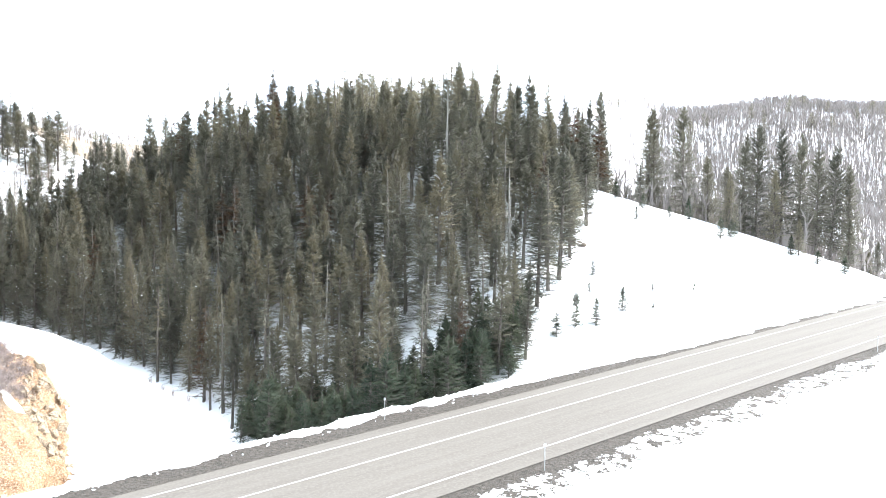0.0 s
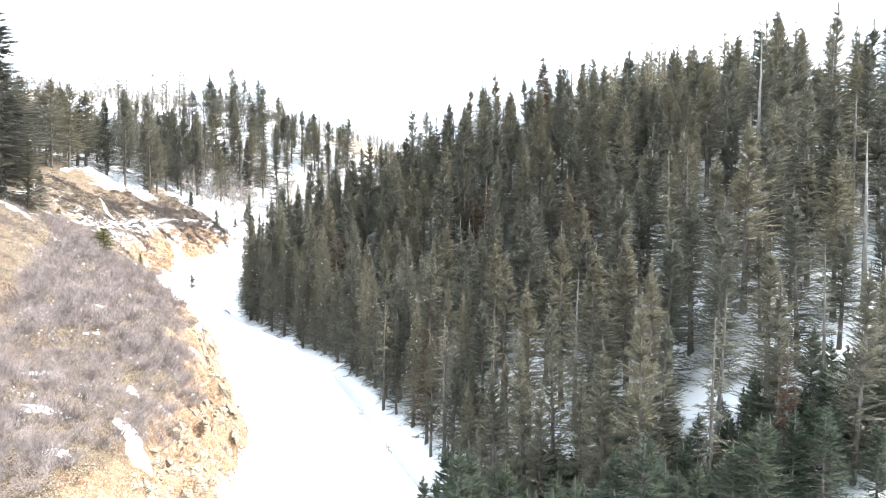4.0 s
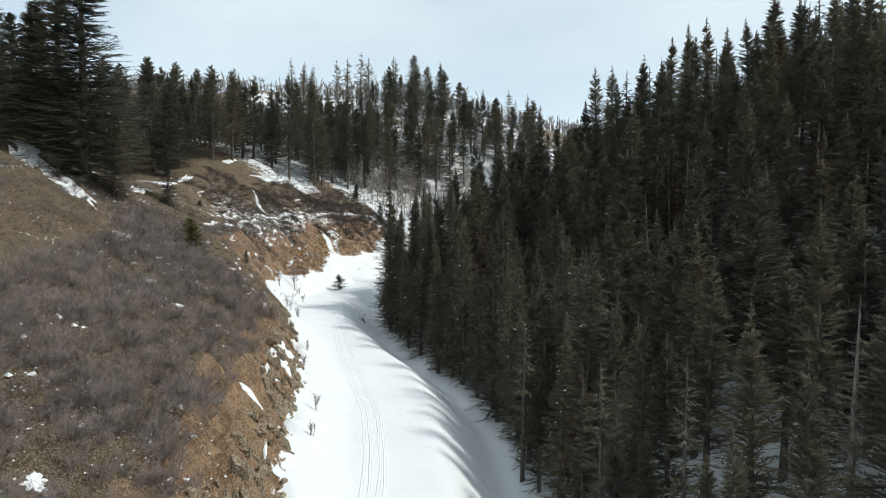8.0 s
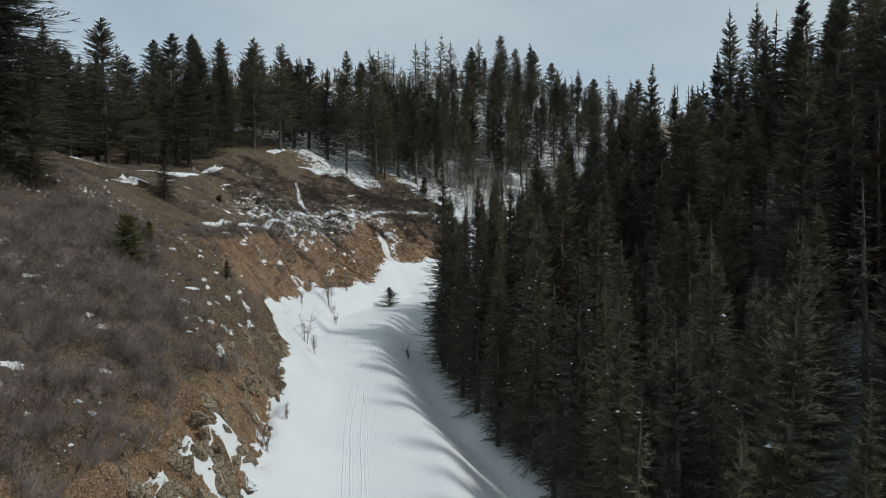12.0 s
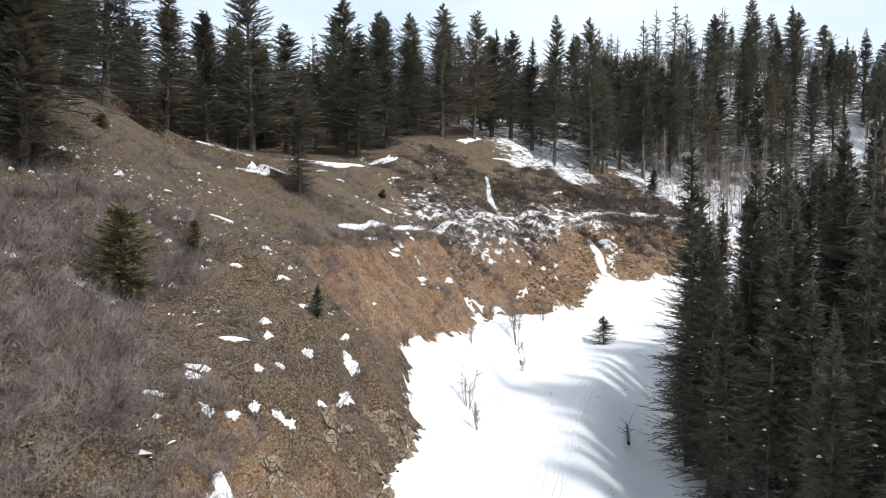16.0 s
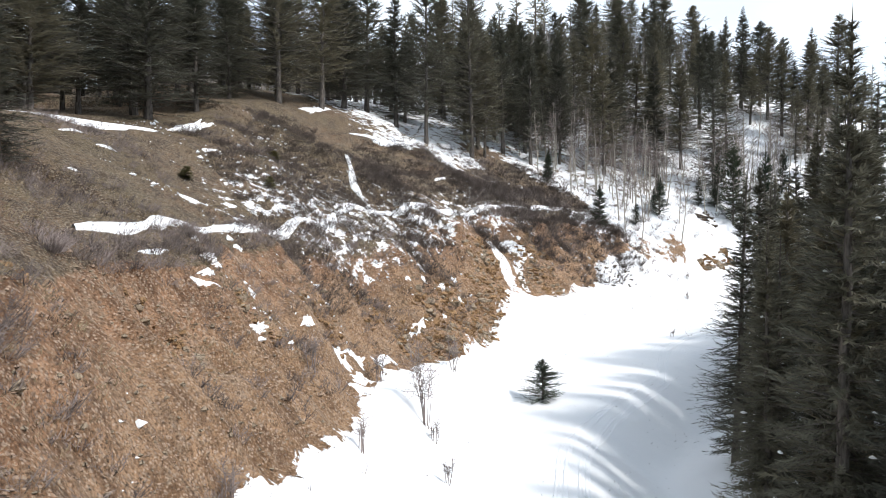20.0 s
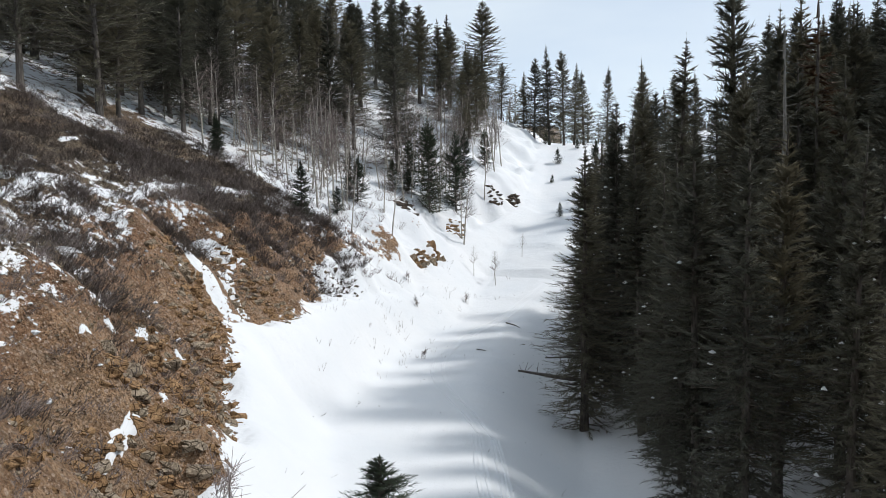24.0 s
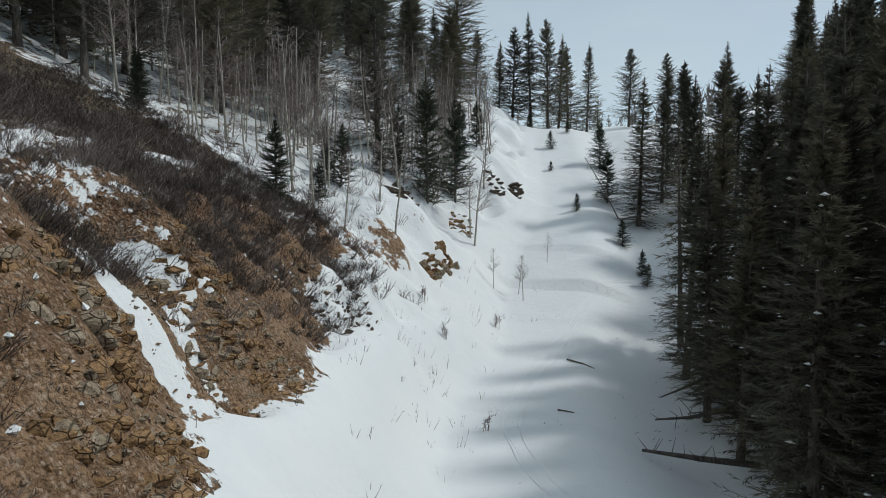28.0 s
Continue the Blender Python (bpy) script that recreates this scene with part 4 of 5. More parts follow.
def block_mesh(name, mat, flat=1.0, points=13):
    """An angular stone: the hull of a few points in a box."""
    bm = bmesh.new()
    pts = hull_rng.uniform(-1, 1, (points, 3))
    pts = pts / np.maximum(np.abs(pts).max(1, keepdims=True), 0.55) * (0.5, 0.5, 0.5 * flat)
    for q in pts:
        bm.verts.new(q)
    bmesh.ops.convex_hull(bm, input=bm.verts)
    bmesh.ops.delete(bm, geom=[v for v in bm.verts if not v.link_faces], context="VERTS")
    me = bpy.data.meshes.new(name)
    bm.to_mesh(me)
    bm.free()
    me.materials.append(mat)
    return me


BLOCKS = {"tan": [block_mesh("stone", STONE) for _ in range(6)], "red": [block_mesh("stone", STONE_RED, 0.8) for _ in range(6)],
          "dark": [block_mesh("stone", STONE_DARK, 0.8) for _ in range(4)]}


def outcrop(label, mat, spots, size, stretch=(1, 1, 1), dip=(0, 0, 0), spread=12, group="rock outcrops"):
    """A rock ledge of many stones set into the bank at the spots (x, y, radius, count)."""
    x0, y0 = spots[0][0], spots[0][1]
    root = new("rock_outcrop")
    root.location = (x0, y0, ground(x0, y0))
    tagged(root, label, "rock", group)
    for cx, cy, rad, count in spots:
        for _ in range(int(count * 2.4)):
            a, d = rng.uniform(0, 6.283), rad * math.sqrt(rng.random())
            x, y = cx + d * math.cos(a), cy + d * math.sin(a)
            if max(offsets(x, y)) < -0.3:
                continue
            k = size * rng.uniform(0.35, 1.0)
            kin = BLOCKS["tan"] if mat == "red" and rng.random() < 0.3 else BLOCKS[mat]
            ob = new("stone", kin[rng.randrange(len(kin))])
            ob.parent = root
            m = pose(x, y, ground(x, y) - 0.22 * k, dip[0] + rng.gauss(0, spread), dip[1] + rng.gauss(0, spread), dip[2] + rng.gauss(0, spread * 1.6))
            ob.matrix_basis = Matrix.Translation(root.location).inverted() @ m @ Matrix.Diagonal((k * stretch[0], k * stretch[1] * rng.uniform(0.8, 1.2), k * stretch[2], 1))
    return root


outcrop("pale tan broken limestone ledge in the cut bank", "tan", [(-28.3, 50.5, 1.8, 14), (-31.3, 55.0, 2.0, 18), (-33.8, 59.5, 2.0, 18), (-36.2, 63.5, 1.8, 16)], 0.8, (1.1, 0.9, 1.3), (18, 0, 40), 18)
outcrop("pale tan blocky rock ledge above the snow", "tan", [(-37.8, 66.6, 1.7, 18), (-41.8, 70.9, 1.7, 18), (-46.0, 74.8, 1.7, 18)], 0.8, (1.0, 0.9, 1.4), (15, 0, 40), 16)
outcrop("tan cracked cliff with snow on its ledges", "tan", [(-50.2, 78.8, 1.8, 22), (-53.0, 81.4, 1.6, 20), (-56.0, 84.0, 1.6, 16)], 0.85, (1.0, 0.9, 1.5), (10, 10, 30), 16)
outcrop("tan rocks at the foot of the bank", "tan", [(-60.2, 87.0, 1.6, 14), (-64.6, 90.0, 1.6, 16), (-68.8, 92.8, 1.5, 14), (-71.6, 95.2, 1.2, 12)], 0.7, (1.1, 0.9, 1.3), (20, 0, 20), 18)
outcrop("red-brown crumbling ledge above the dirt slide", "red", [(-86.5, 95.4, 1.4, 16), (-90.4, 101.4, 1.4, 16), (-93.6, 106.2, 1.4, 18), (-98.6, 111.6, 1.4, 18), (-102.0, 116.4, 1.4, 18)], 0.42, (1.6, 0.8, 0.7), (28, 0, 35), 18)
outcrop("red-brown tilted rock slabs on the point", "red", [(-101.2, 119.6, 1.6, 40), (-102.6, 122.6, 1.7, 54), (-104.2, 125.6, 1.7, 56), (-105.4, 128.2, 1.7, 54)], 0.55, (1.6, 0.7, 0.9), (35, 10, 58), 14)
outcrop("orange-brown layered cliff with snow streaks", "red", [(-107.4, 131.2, 1.6, 46), (-109.6, 133.0, 1.7, 48), (-111.4, 134.8, 1.2, 18), (-111.2, 139.4, 1.4, 40), (-109.8, 141.2, 1.2, 22), (-112.2, 142.0, 1.7, 32)], 0.48, (1.7, 0.65, 0.9), (35, 5, 70), 14)
outcrop("dark rocks and roots poking out of the snowy bank", "dark", [(-111.9, 151.4, 1.3, 14), (-111.0, 153.4, 1.2, 14), (-111.6, 147.8, 1.3, 10), (-113.4, 148.6, 1.2, 8)], 0.34, (1.7, 0.8, 0.7), (25, 0, 80), 20)
outcrop("brown fractured rock outcrop ringed by snow", "red", [(-110.5, 167.6, 0.8, 10), (-110.2, 169.6, 0.9, 12), (-110.3, 171.4, 0.7, 8)], 0.75, (1.5, 0.6, 1.4), (25, 10, 70), 14)
outcrop("dark ledge at the top of the snow slope", "dark", [(-106.9, 194.2, 1.3, 12), (-109.2, 191.6, 1.3, 10), (-114.4, 173.6, 1.2, 10)], 0.8, (2.0, 0.8, 0.8), (10, 0, 20), 14)
outcrop("red earth and rocks under the aspens", "red", [(-110.5, 179.2, 1.3, 16), (-107.4, 182.9, 1.0, 9)], 0.55, (1.6, 0.8, 0.8), (15, 0, 60), 16)
outcrop("snow-capped boulder on the forested hill", "dark", [(18.5, 98.5, 1.2, 8)], 1.3, (1.3, 1, 0.8), (0, 0, 0), 20)


def scatter_stones(name, places, sizes, mat, label, lift=0.25):
    """Loose stones as one thing: eight-sided lumps."""
    r = np.random.RandomState(len(places))
    n = len(places)
    base = np.array(((1, 0, 0), (0, 1, 0), (-1, 0, 0), (0, -1, 0), (0, 0, 1), (0, 0, -1)), float)
    tri = np.array(((0, 1, 4), (1, 2, 4), (2, 3, 4), (3, 0, 4), (1, 0, 5), (2, 1, 5), (3, 2, 5), (0, 3, 5)))
    v = base[None] * r.uniform(0.55, 1.3, (n, 6, 1)) + r.normal(0, 0.18, (n, 6, 3))
    a = r.uniform(0, 6.283, n)
    c, s = np.cos(a), np.sin(a)
    rot = np.stack([np.stack([c, -s, 0 * a], -1), np.stack([s, c, 0 * a], -1), np.stack([0 * a, 0 * a, 0 * a + 1], -1)], 1)
    v = np.einsum("nij,nkj->nki", rot, v * np.array((1.0, 0.8, 0.6))) * np.asarray(sizes)[:, None, None] / 2
    pts = np.array([(x, y, ground(x, y)) for x, y in places])
    v = v + pts[:, None, :] + np.array((0, 0, 1.0)) * (np.asarray(sizes) * lift)[:, None, None] * 0.5
    f = (tri[None] + 6 * np.arange(n)[:, None, None]).reshape(-1, 3)
    return tagged(new(name, mesh_of(name, v.reshape(-1, 3), f, [mat], soft=False)), label, "stones", kind="stuff")


def bank_spots(count, lo, hi, keep, y0=28, y1=152):
    """Random places on the left bank between two distances up from its foot."""
    out = []
    for _ in range(count * 60):
        i = rng.randrange(2, len(LEFT_FOOT) - 6)
        a, b = LEFT_FOOT[i], LEFT_FOOT[i + 1]
        dx, dy = b[0] - a[0], b[1] - a[1]
        n = math.hypot(dx, dy)
        if rng.random() > n / 16:
            continue
        u, off = rng.random(), rng.uniform(lo - 1, hi + 3)
        x, y = a[0] + u * dx - off * dy / n, a[1] + u * dy + off * dx / n
        d = offsets(x, y)[0]
        if lo < d < hi and y0 < y < y1 and keep(x, y, d):
            out.append((x, y))
            if len(out) >= count:
                break
    return out


def area_spots(count, x0, x1, y0, y1, keep):
    """Random places in an oblong that pass a test of place and distance up the left bank."""
    out = []
    for _ in range(count * 25):
        x, y = rng.uniform(x0, x1), rng.uniform(y0, y1)
        if keep(x, y, offsets(x, y)[0]):
            out.append((x, y))
            if len(out) >= count:
                break
    return out


def patchy(x, y, size, seed):
    return float(value_noise(np.array([x]), np.array([y]), size, seed)[0])


spots = bank_spots(2600, 0.2, 8, lambda x, y, d: patchy(x, y, 5, 21) > 0.35)
scatter_stones("scree", spots, [rng.uniform(0.07, 0.26) * (1 + (rng.random() < 0.04)) for _ in spots], STONE, "loose tan and brown stones on the cut bank")
spots = bank_spots(5200, 0.3, 7.5, lambda x, y, d: x < -74 and y < 146)
scatter_stones("slide_stones", spots, [rng.uniform(0.06, 0.18) * (1 + (rng.random() < 0.05)) for _ in spots], STONE_PINK, "loose pinkish-tan stones on the dirt slide")
spots = bank_spots(4500, 4, 24, lambda x, y, d: True)
scatter_stones("loose_stones", spots, [rng.uniform(0.06, 0.20) * (1 + (rng.random() < 0.05)) for _ in spots], STONE, "small pale stones strewn over the brown slope")
spots = bank_spots(2400, 2, 24, lambda x, y, d: patchy(x, y, 4.5, 44) > 0.52)
scatter_stones("snow_flecks", spots, [rng.uniform(0.08, 0.22) * (1 + 1.6 * (rng.random() < 0.2)) for _ in spots], SNOW, "small leftover flecks of snow between the tufts", 0.1)
# lumps of ploughed snow along the highway
spots = []
for _ in range(1500):
    p, q = rng.uniform(-20, 150), rng.gauss(45.0, 0.7) if rng.random() < 0.6 else rng.gauss(24.6, 1.2)
    if 28 < q < 43.6:
        continue
    spots.append(tuple(p * ALONG + q * ACROSS))
scatter_stones("snow_lumps", spots, [rng.uniform(0.08, 0.36) for _ in spots], SNOW, "lumps of ploughed snow along the road edge")


def bushes(name, places, mat, stems, twigs, tall, wide, thick, label, category, seed):
    """Leafless brush as one thing: stems with side twigs, as thin blades."""
    r = np.random.RandomState(seed)
    n = len(places)
    base = np.repeat(np.array([(x, y, ground(x, y) - 0.05) for x, y in places]), stems, 0)
    k = np.repeat(r.uniform(0.55, 1.25, n), stems)
    az, out = r.uniform(0, 6.283, n * stems), r.uniform(0.1, 1.0, n * stems) ** 0.7 * wide
    way = unit(np.column_stack([np.cos(az) * out, np.sin(az) * out, r.uniform(0.55, 1.0, n * stems)]))
    ln = k * tall * r.uniform(0.6, 1.15, n * stems)
    base = base + np.column_stack([np.cos(az), np.sin(az), 0 * az]) * (r.uniform(0, 0.35, n * stems) * k)[:, None]
    side = unit(np.cross(way, r.normal(0, 1, (n * stems, 3))))
    V, F = [], []
    v, f = spikes(base, way, side, ln, np.full(len(ln), thick) * 1.6)
    V.append(v), F.append(f)
    for j in range(twigs):
        u = r.uniform(0.25, 0.95, len(ln))
        w2 = unit(way + r.normal(0, 0.75, way.shape) + np.array((0, 0, 0.10)))
        v, f = spikes(base + way * (ln * u)[:, None], w2, unit(np.cross(w2, r.normal(0, 1, way.shape))), ln * r.uniform(0.14, 0.38, len(ln)), np.full(len(ln), thick))
        F.append(f + sum(len(o) for o in V))
        V.append(v)
    return tagged(new(name, mesh_of(name, np.concatenate(V), np.concatenate(F), [mat], soft=False)), label, category, kind="stuff")


def brush_here(x, y, d):
    if x > -60:
        return d > 2.4 + 2.6 * patchy(x, y, 6, 31)
    return patchy(x, y, 7, 32) > 0.55 - 0.15 * (x > -74)


spots = bank_spots(1800, 1.5, 15.5, lambda x, y, d: x > -78 and brush_here(x, y, d), y1=100)
bushes("oak_brush", spots, TWIG, 22, 16, 1.1, 1.0, 0.014, "dense grey-brown leafless oak brush covering the bank", "brush", 3)
spots = bank_spots(1300, 1.5, 24, lambda x, y, d: x < -62 and patchy(x, y, 5, 33) + 0.4 * patchy(x, y, 1.5, 34) > 0.66, y1=152)
bushes("low_brush", spots, TWIG, 18, 13, 0.6, 1.15, 0.012, "low grey leafless shrubs on the brown slope", "brush", 4)
spots = area_spots(3300, -130, -99, 111, 158, lambda x, y, d: 3.2 < d < 24 and patchy(x, y, 3.5, 36) + 0.4 * patchy(x, y, 1.3, 38) > 0.55)
bushes("point_brush", spots, BRUSH_DARK, 16, 8, 0.55, 1.25, 0.015, "dark leafless shrubs among the melting snow", "brush", 9)
spots = bank_spots(240, 6.0, 8.0, lambda x, y, d: x < -80 and patchy(x, y, 4, 35) > 0.42, y1=146)
bushes("edge_brush", spots, TWIG, 30, 4, 0.6, 1.1, 0.015, "grey shrubs overhanging the top of the cut bank", "brush", 8)
spots = area_spots(1300, -124, -104, 122, 158, lambda x, y, d: 2.4 < d < 13 and patchy(x, y, 4, 37) + 0.4 * patchy(x, y, 1.3, 40) > 0.58 + 0.15 * (d < 4))
spots += area_spots(160, -115, -109.5, 145, 157, lambda x, y, d: 0.3 < d < 4.2)
bushes("slope_brush", spots, BRUSH_DARK, 18, 9, 0.7, 1.2, 0.016, "dark matted shrubs above the orange cliff", "brush", 19)
spots = bank_spots(150, 0.8, 6.2, lambda x, y, d: -107 < x < -79 and patchy(x, y, 3, 39) > 0.5, y1=134)
bushes("slide_brush", spots, TWIG, 20, 6, 0.5, 1.1, 0.016, "small grey shrubs scattered over the dirt slide", "brush", 21)
spots = bank_spots(17000, 3.0, 26, lambda x, y, d: patchy(x, y, 3, 41) > 0.26)
tufts = bank_spots(7000, 4.0, 25, lambda x, y, d: patchy(x, y, 2.0, 42) > 0.42)
bushes("dark_tufts", tufts, BRUSH_DARK, 12, 3, 0.22, 1.5, 0.014, "dark matted tufts of sage on the brown slope", "brush", 23)
bushes("dry_grass", spots, GRASS, 11, 0, 0.27, 1.2, 0.013, "tufts of dry bunch grass on the brown slope", "grass", 5)
spots = [(rng.gauss(-115, 2.5), rng.gauss(156, 6)) for _ in range(110)] + [(rng.gauss(-117, 4), rng.gauss(146, 5)) for _ in range(90)]
spots += [(rng.uniform(-130, -113), rng.uniform(140, 192)) for _ in range(220)]
spots = [s for s in spots if offsets(*s)[0] > 0.5]
bushes("bank_brush", spots, TWIG, 20, 3, 1.0, 0.8, 0.02, "dark leafless shrubs poking through the bank snow", "brush", 6)


def bare_shrub(x, y, tall, seed, label):
    """One leafless shrub with several stems."""
    r = np.random.RandomState(seed)
    V, F, n = [], [], 0
    for _ in range(int(3 + 1.5 * tall)):
        a, o = r.uniform(0, 6.283), r.uniform(0.05, 0.30)
        h = tall * r.uniform(0.55, 1)
        p0 = np.array((0.12 * math.cos(a), 0.12 * math.sin(a), -0.15))
        p2 = np.array((math.cos(a) * o * h, math.sin(a) * o * h, h))
        pts = [p0, (p0 + p2) / 2 + r.normal(0, 0.05 * h, 3), p2]
        v, f = tube(pts, [0.022, 0.014, 0.006], 4)
        V.append(v), F.append(f + n)
        n += len(v)
        for _ in range(22):
            u = r.uniform(0.3, 0.95)
            b = pts[1] * (1 - (u - 0.3) / 0.7) + p2 * ((u - 0.3) / 0.7)
            v, f = tube([b, b + r.normal(0, 0.16 * h, 3) + (0, 0, 0.12 * h)], [0.011, 0.005], 3)
            V.append(v), F.append(f + n)
            n += len(v)
    ob = new("bare_shrub", mesh_of("bare_shrub", np.concatenate(V), np.concatenate(F), [TWIG]))
    ob.location = (x, y, ground(x, y))
    return tagged(ob, label, "shrub", "bare shrubs at the snow's edge")


for k, (x, y, h) in enumerate(((-81.5, 104.2, 2.6), (-78.7, 103.5, 1.9), (-94.3, 115.4, 4.4), (-89.9, 113.2, 1.3), (-88.5, 107.9, 1.4), (-93.5, 115.3, 1.2), (-84, 101, 1.6), (-97.4, 114.5, 1.8), (-91.5, 107.5, 1.5), (-99, 121, 2.4),
                               (-66, 92.5, 1.0), (-57, 86.8, 1.1), (-49, 81.3, 1.2), (-60.5, 90, 1.0), (-45.5, 78, 0.9), (-104.5, 152, 0.8), (-108, 160, 0.9), (-106, 168, 1.0), (-110, 163, 1.1),
                               (-28, 73, 1.0), (-30, 75.5, 0.9), (-25.5, 70.5, 1.0), (-33, 79.5, 0.8))):
    bare_shrub(x, y, h, 100 + k, "leafless grey shrub poking out of the snow")


def snow_patch(x, y, a, b, turn, thick=0.09, label="small patch of old snow on the brown slope"):
    """A thin cake of snow that follows the slope, with a ragged edge."""
    r = np.random.RandomState(int(abs(x * 31 + y * 17)))
    n, rings = 48, (1.0, 0.85, 0.5)
    c, s = math.cos(radians(turn)), math.sin(radians(turn))
    th = np.arange(n) / n * 6.283
    wob = 1 + 0.22 * np.sin(th * 2 + r.uniform(0, 6)) + 0.22 * np.sin(th * 3 + r.uniform(0, 6)) + 0.20 * np.sin(th * 7 + r.uniform(0, 6)) + 0.14 * np.sin(th * 11 + r.uniform(0, 6)) + r.normal(0, 0.11, n)
    verts, faces = [], []
    for k, ring in enumerate(rings):
        for i in range(n):
            t = 6.283 * i / n
            u, v = a * ring * wob[i] * math.cos(t), b * ring * wob[i] * math.sin(t)
            px, py = x + c * u - s * v, y + s * u + c * v
            verts.append((px, py, ground(px, py) + (-0.03, 0.6, 1.0)[k] * thick))
    verts.append((x, y, ground(x, y) + thick * 1.1))
    for k in range(2):
        for i in range(n):
            j = (i + 1) % n
            faces.append((k * n + i, k * n + j, (k + 1) * n + j, (k + 1) * n + i))
    for i in range(n):
        faces.append((2 * n + i, 2 * n + (i + 1) % n, 3 * n))
    return tagged(new("snow_patch", mesh_of("snow_patch", verts, faces, [SNOW])), label, "snow patch", "snow patches on the bank")


PATCHES_MOUTH = ((-66.9, 75.3, 1.19, 0.34, 113), (-59.8, 74.0, 0.44, 0.24, 105), (-57.0, 73.6, 0.43, 0.24, 138), (-54.7, 73.7, 0.26, 0.14, 138), (-51.7, 79.0, 0.71, 0.15, 138),
                 (-44.0, 73.1, 1.06, 0.12, 138), (-39.3, 52.0, 0.88, 0.34, 86), (-35.3, 49.0, 1.19, 0.34, 84), (-37.3, 59.9, 0.54, 0.30, 120), (-38.0, 57.7, 0.50, 0.28, 100), (-31.7, 47.0, 0.72, 0.34, 81),
                 (-61.8, 79.2, 0.24, 0.13, 103), (-60.8, 79.5, 0.31, 0.17, 107), (-56.6, 74.6, 0.50, 0.28, 114), (-55.3, 82.6, 0.42, 0.23, 140),
                 (-51.9, 79.2, 0.89, 0.13, 93))   # x, y, half length, half breadth, turn
PATCHES_SLOPE = ((-83.3, 89.6, 0.69, 0.20, 135), (-103.0, 106.6, 0.47, 0.26, 135), (-95.3, 104.9, 0.30, 0.17, 135), (-83.0, 93.1, 0.29, 0.16, 135), (-79.7, 91.3, 0.30, 0.17, 136), (-76.0, 89.2, 0.26, 0.10, 99),
                 (-76.0, 91.4, 0.44, 0.10, 135), (-74.5, 92.0, 0.22, 0.12, 99), (-71.6, 89.7, 0.24, 0.10, 112), (-75.3, 94.3, 0.28, 0.10, 135), (-71.0, 89.7, 0.22, 0.10, 126), (-70.1, 88.2, 0.42, 0.10, 111),
                 (-71.5, 91.5, 0.22, 0.10, 117), (-74.0, 94.1, 0.54, 0.26, 135), (-67.7, 86.7, 0.47, 0.14, 127), (-69.2, 89.0, 0.22, 0.10, 120), (-70.0, 90.0, 0.22, 0.10, 135), (-71.1, 93.0, 0.65, 0.13, 135),
                 (-70.1, 91.7, 0.25, 0.10, 121))   # on the brown slope
PATCHES_LOW = ((-65.0, 85.1, 0.30, 0.10, 116), (-65.5, 86.7, 0.24, 0.10, 102), (-65.6, 87.5, 0.22, 0.10, 111), (-68.0, 89.5, 0.22, 0.10, 113), (-67.9, 88.6, 0.22, 0.10, 110), (-68.0, 89.9, 0.22, 0.10, 112),
               (-70.6, 83.8, 0.42, 0.23, 123), (-75.5, 86.5, 0.22, 0.10, 127), (-66.5, 79.4, 0.59, 0.17, 105), (-64.0, 76.8, 0.27, 0.13, 119), (-66.2, 76.6, 0.35, 0.17, 121), (-70.8, 83.0, 0.49, 0.27, 140),
               (-57.6, 78.6, 0.24, 0.10, 101), (-66.9, 86.4, 0.31, 0.17, 140), (-74.1, 94.2, 0.46, 0.25, 140))   # lower on it
PATCHES_CUT = ((-103.4, 106.7, 0.56, 0.31, 130), (-95.3, 104.8, 0.47, 0.25, 118), (-93.4, 103.8, 0.48, 0.10, 100), (-95.3, 106.6, 0.22, 0.12, 130), (-92.7, 105.7, 0.33, 0.10, 130), (-96.5, 109.9, 0.22, 0.10, 130),
               (-104.3, 118.3, 0.38, 0.14, 97), (-93.7, 102.0, 0.77, 0.10, 125), (-100.9, 100.7, 0.22, 0.12, 130), (-117.2, 117.0, 0.43, 0.24, 130), (-111.5, 113.4, 0.42, 0.23, 130), (-106.4, 110.0, 0.44, 0.24, 123),
               (-96.3, 104.5, 0.22, 0.12, 130), (-99.1, 107.5, 0.23, 0.13, 118), (-94.1, 104.2, 0.58, 0.10, 130), (-109.1, 102.3, 0.78, 0.13, 130), (-107.7, 103.7, 0.62, 0.15, 130), (-114.2, 111.7, 0.70, 0.18, 120),
               (-115.2, 120.5, 0.36, 0.20, 130))   # above the dirt slide
PATCHES_CLIFF = ((-105.1, 123.3, 0.22, 0.12, 115), (-104.0, 121.2, 0.24, 0.10, 115), (-105.4, 125.1, 0.32, 0.18, 115), (-108.3, 128.6, 0.28, 0.15, 115), (-104.8, 126.3, 0.22, 0.12, 115), (-103.4, 123.8, 0.22, 0.12, 115),
                 (-108.1, 124.6, 0.58, 0.32, 115), (-105.8, 123.6, 0.46, 0.25, 115), (-112.2, 128.6, 1.28, 0.34, 95), (-112.0, 130.9, 0.86, 0.25, 82), (-111.4, 138.8, 0.29, 0.16, 87), (-111.1, 138.1, 0.22, 0.12, 110),
                 (-111.6, 140.4, 0.34, 0.10, 74), (-112.8, 140.0, 0.22, 0.10, 50), (-115.4, 138.2, 0.34, 0.16, 85), (-115.3, 139.5, 0.40, 0.20, 75), (-114.2, 140.3, 0.22, 0.12, 61), (-121.2, 137.3, 0.49, 0.27, 75))   # above the orange cliff
for x, y, a, b, turn in PATCHES_MOUTH + PATCHES_SLOPE + PATCHES_LOW + PATCHES_CUT + PATCHES_CLIFF:
    snow_patch(x, y, a, b, turn)
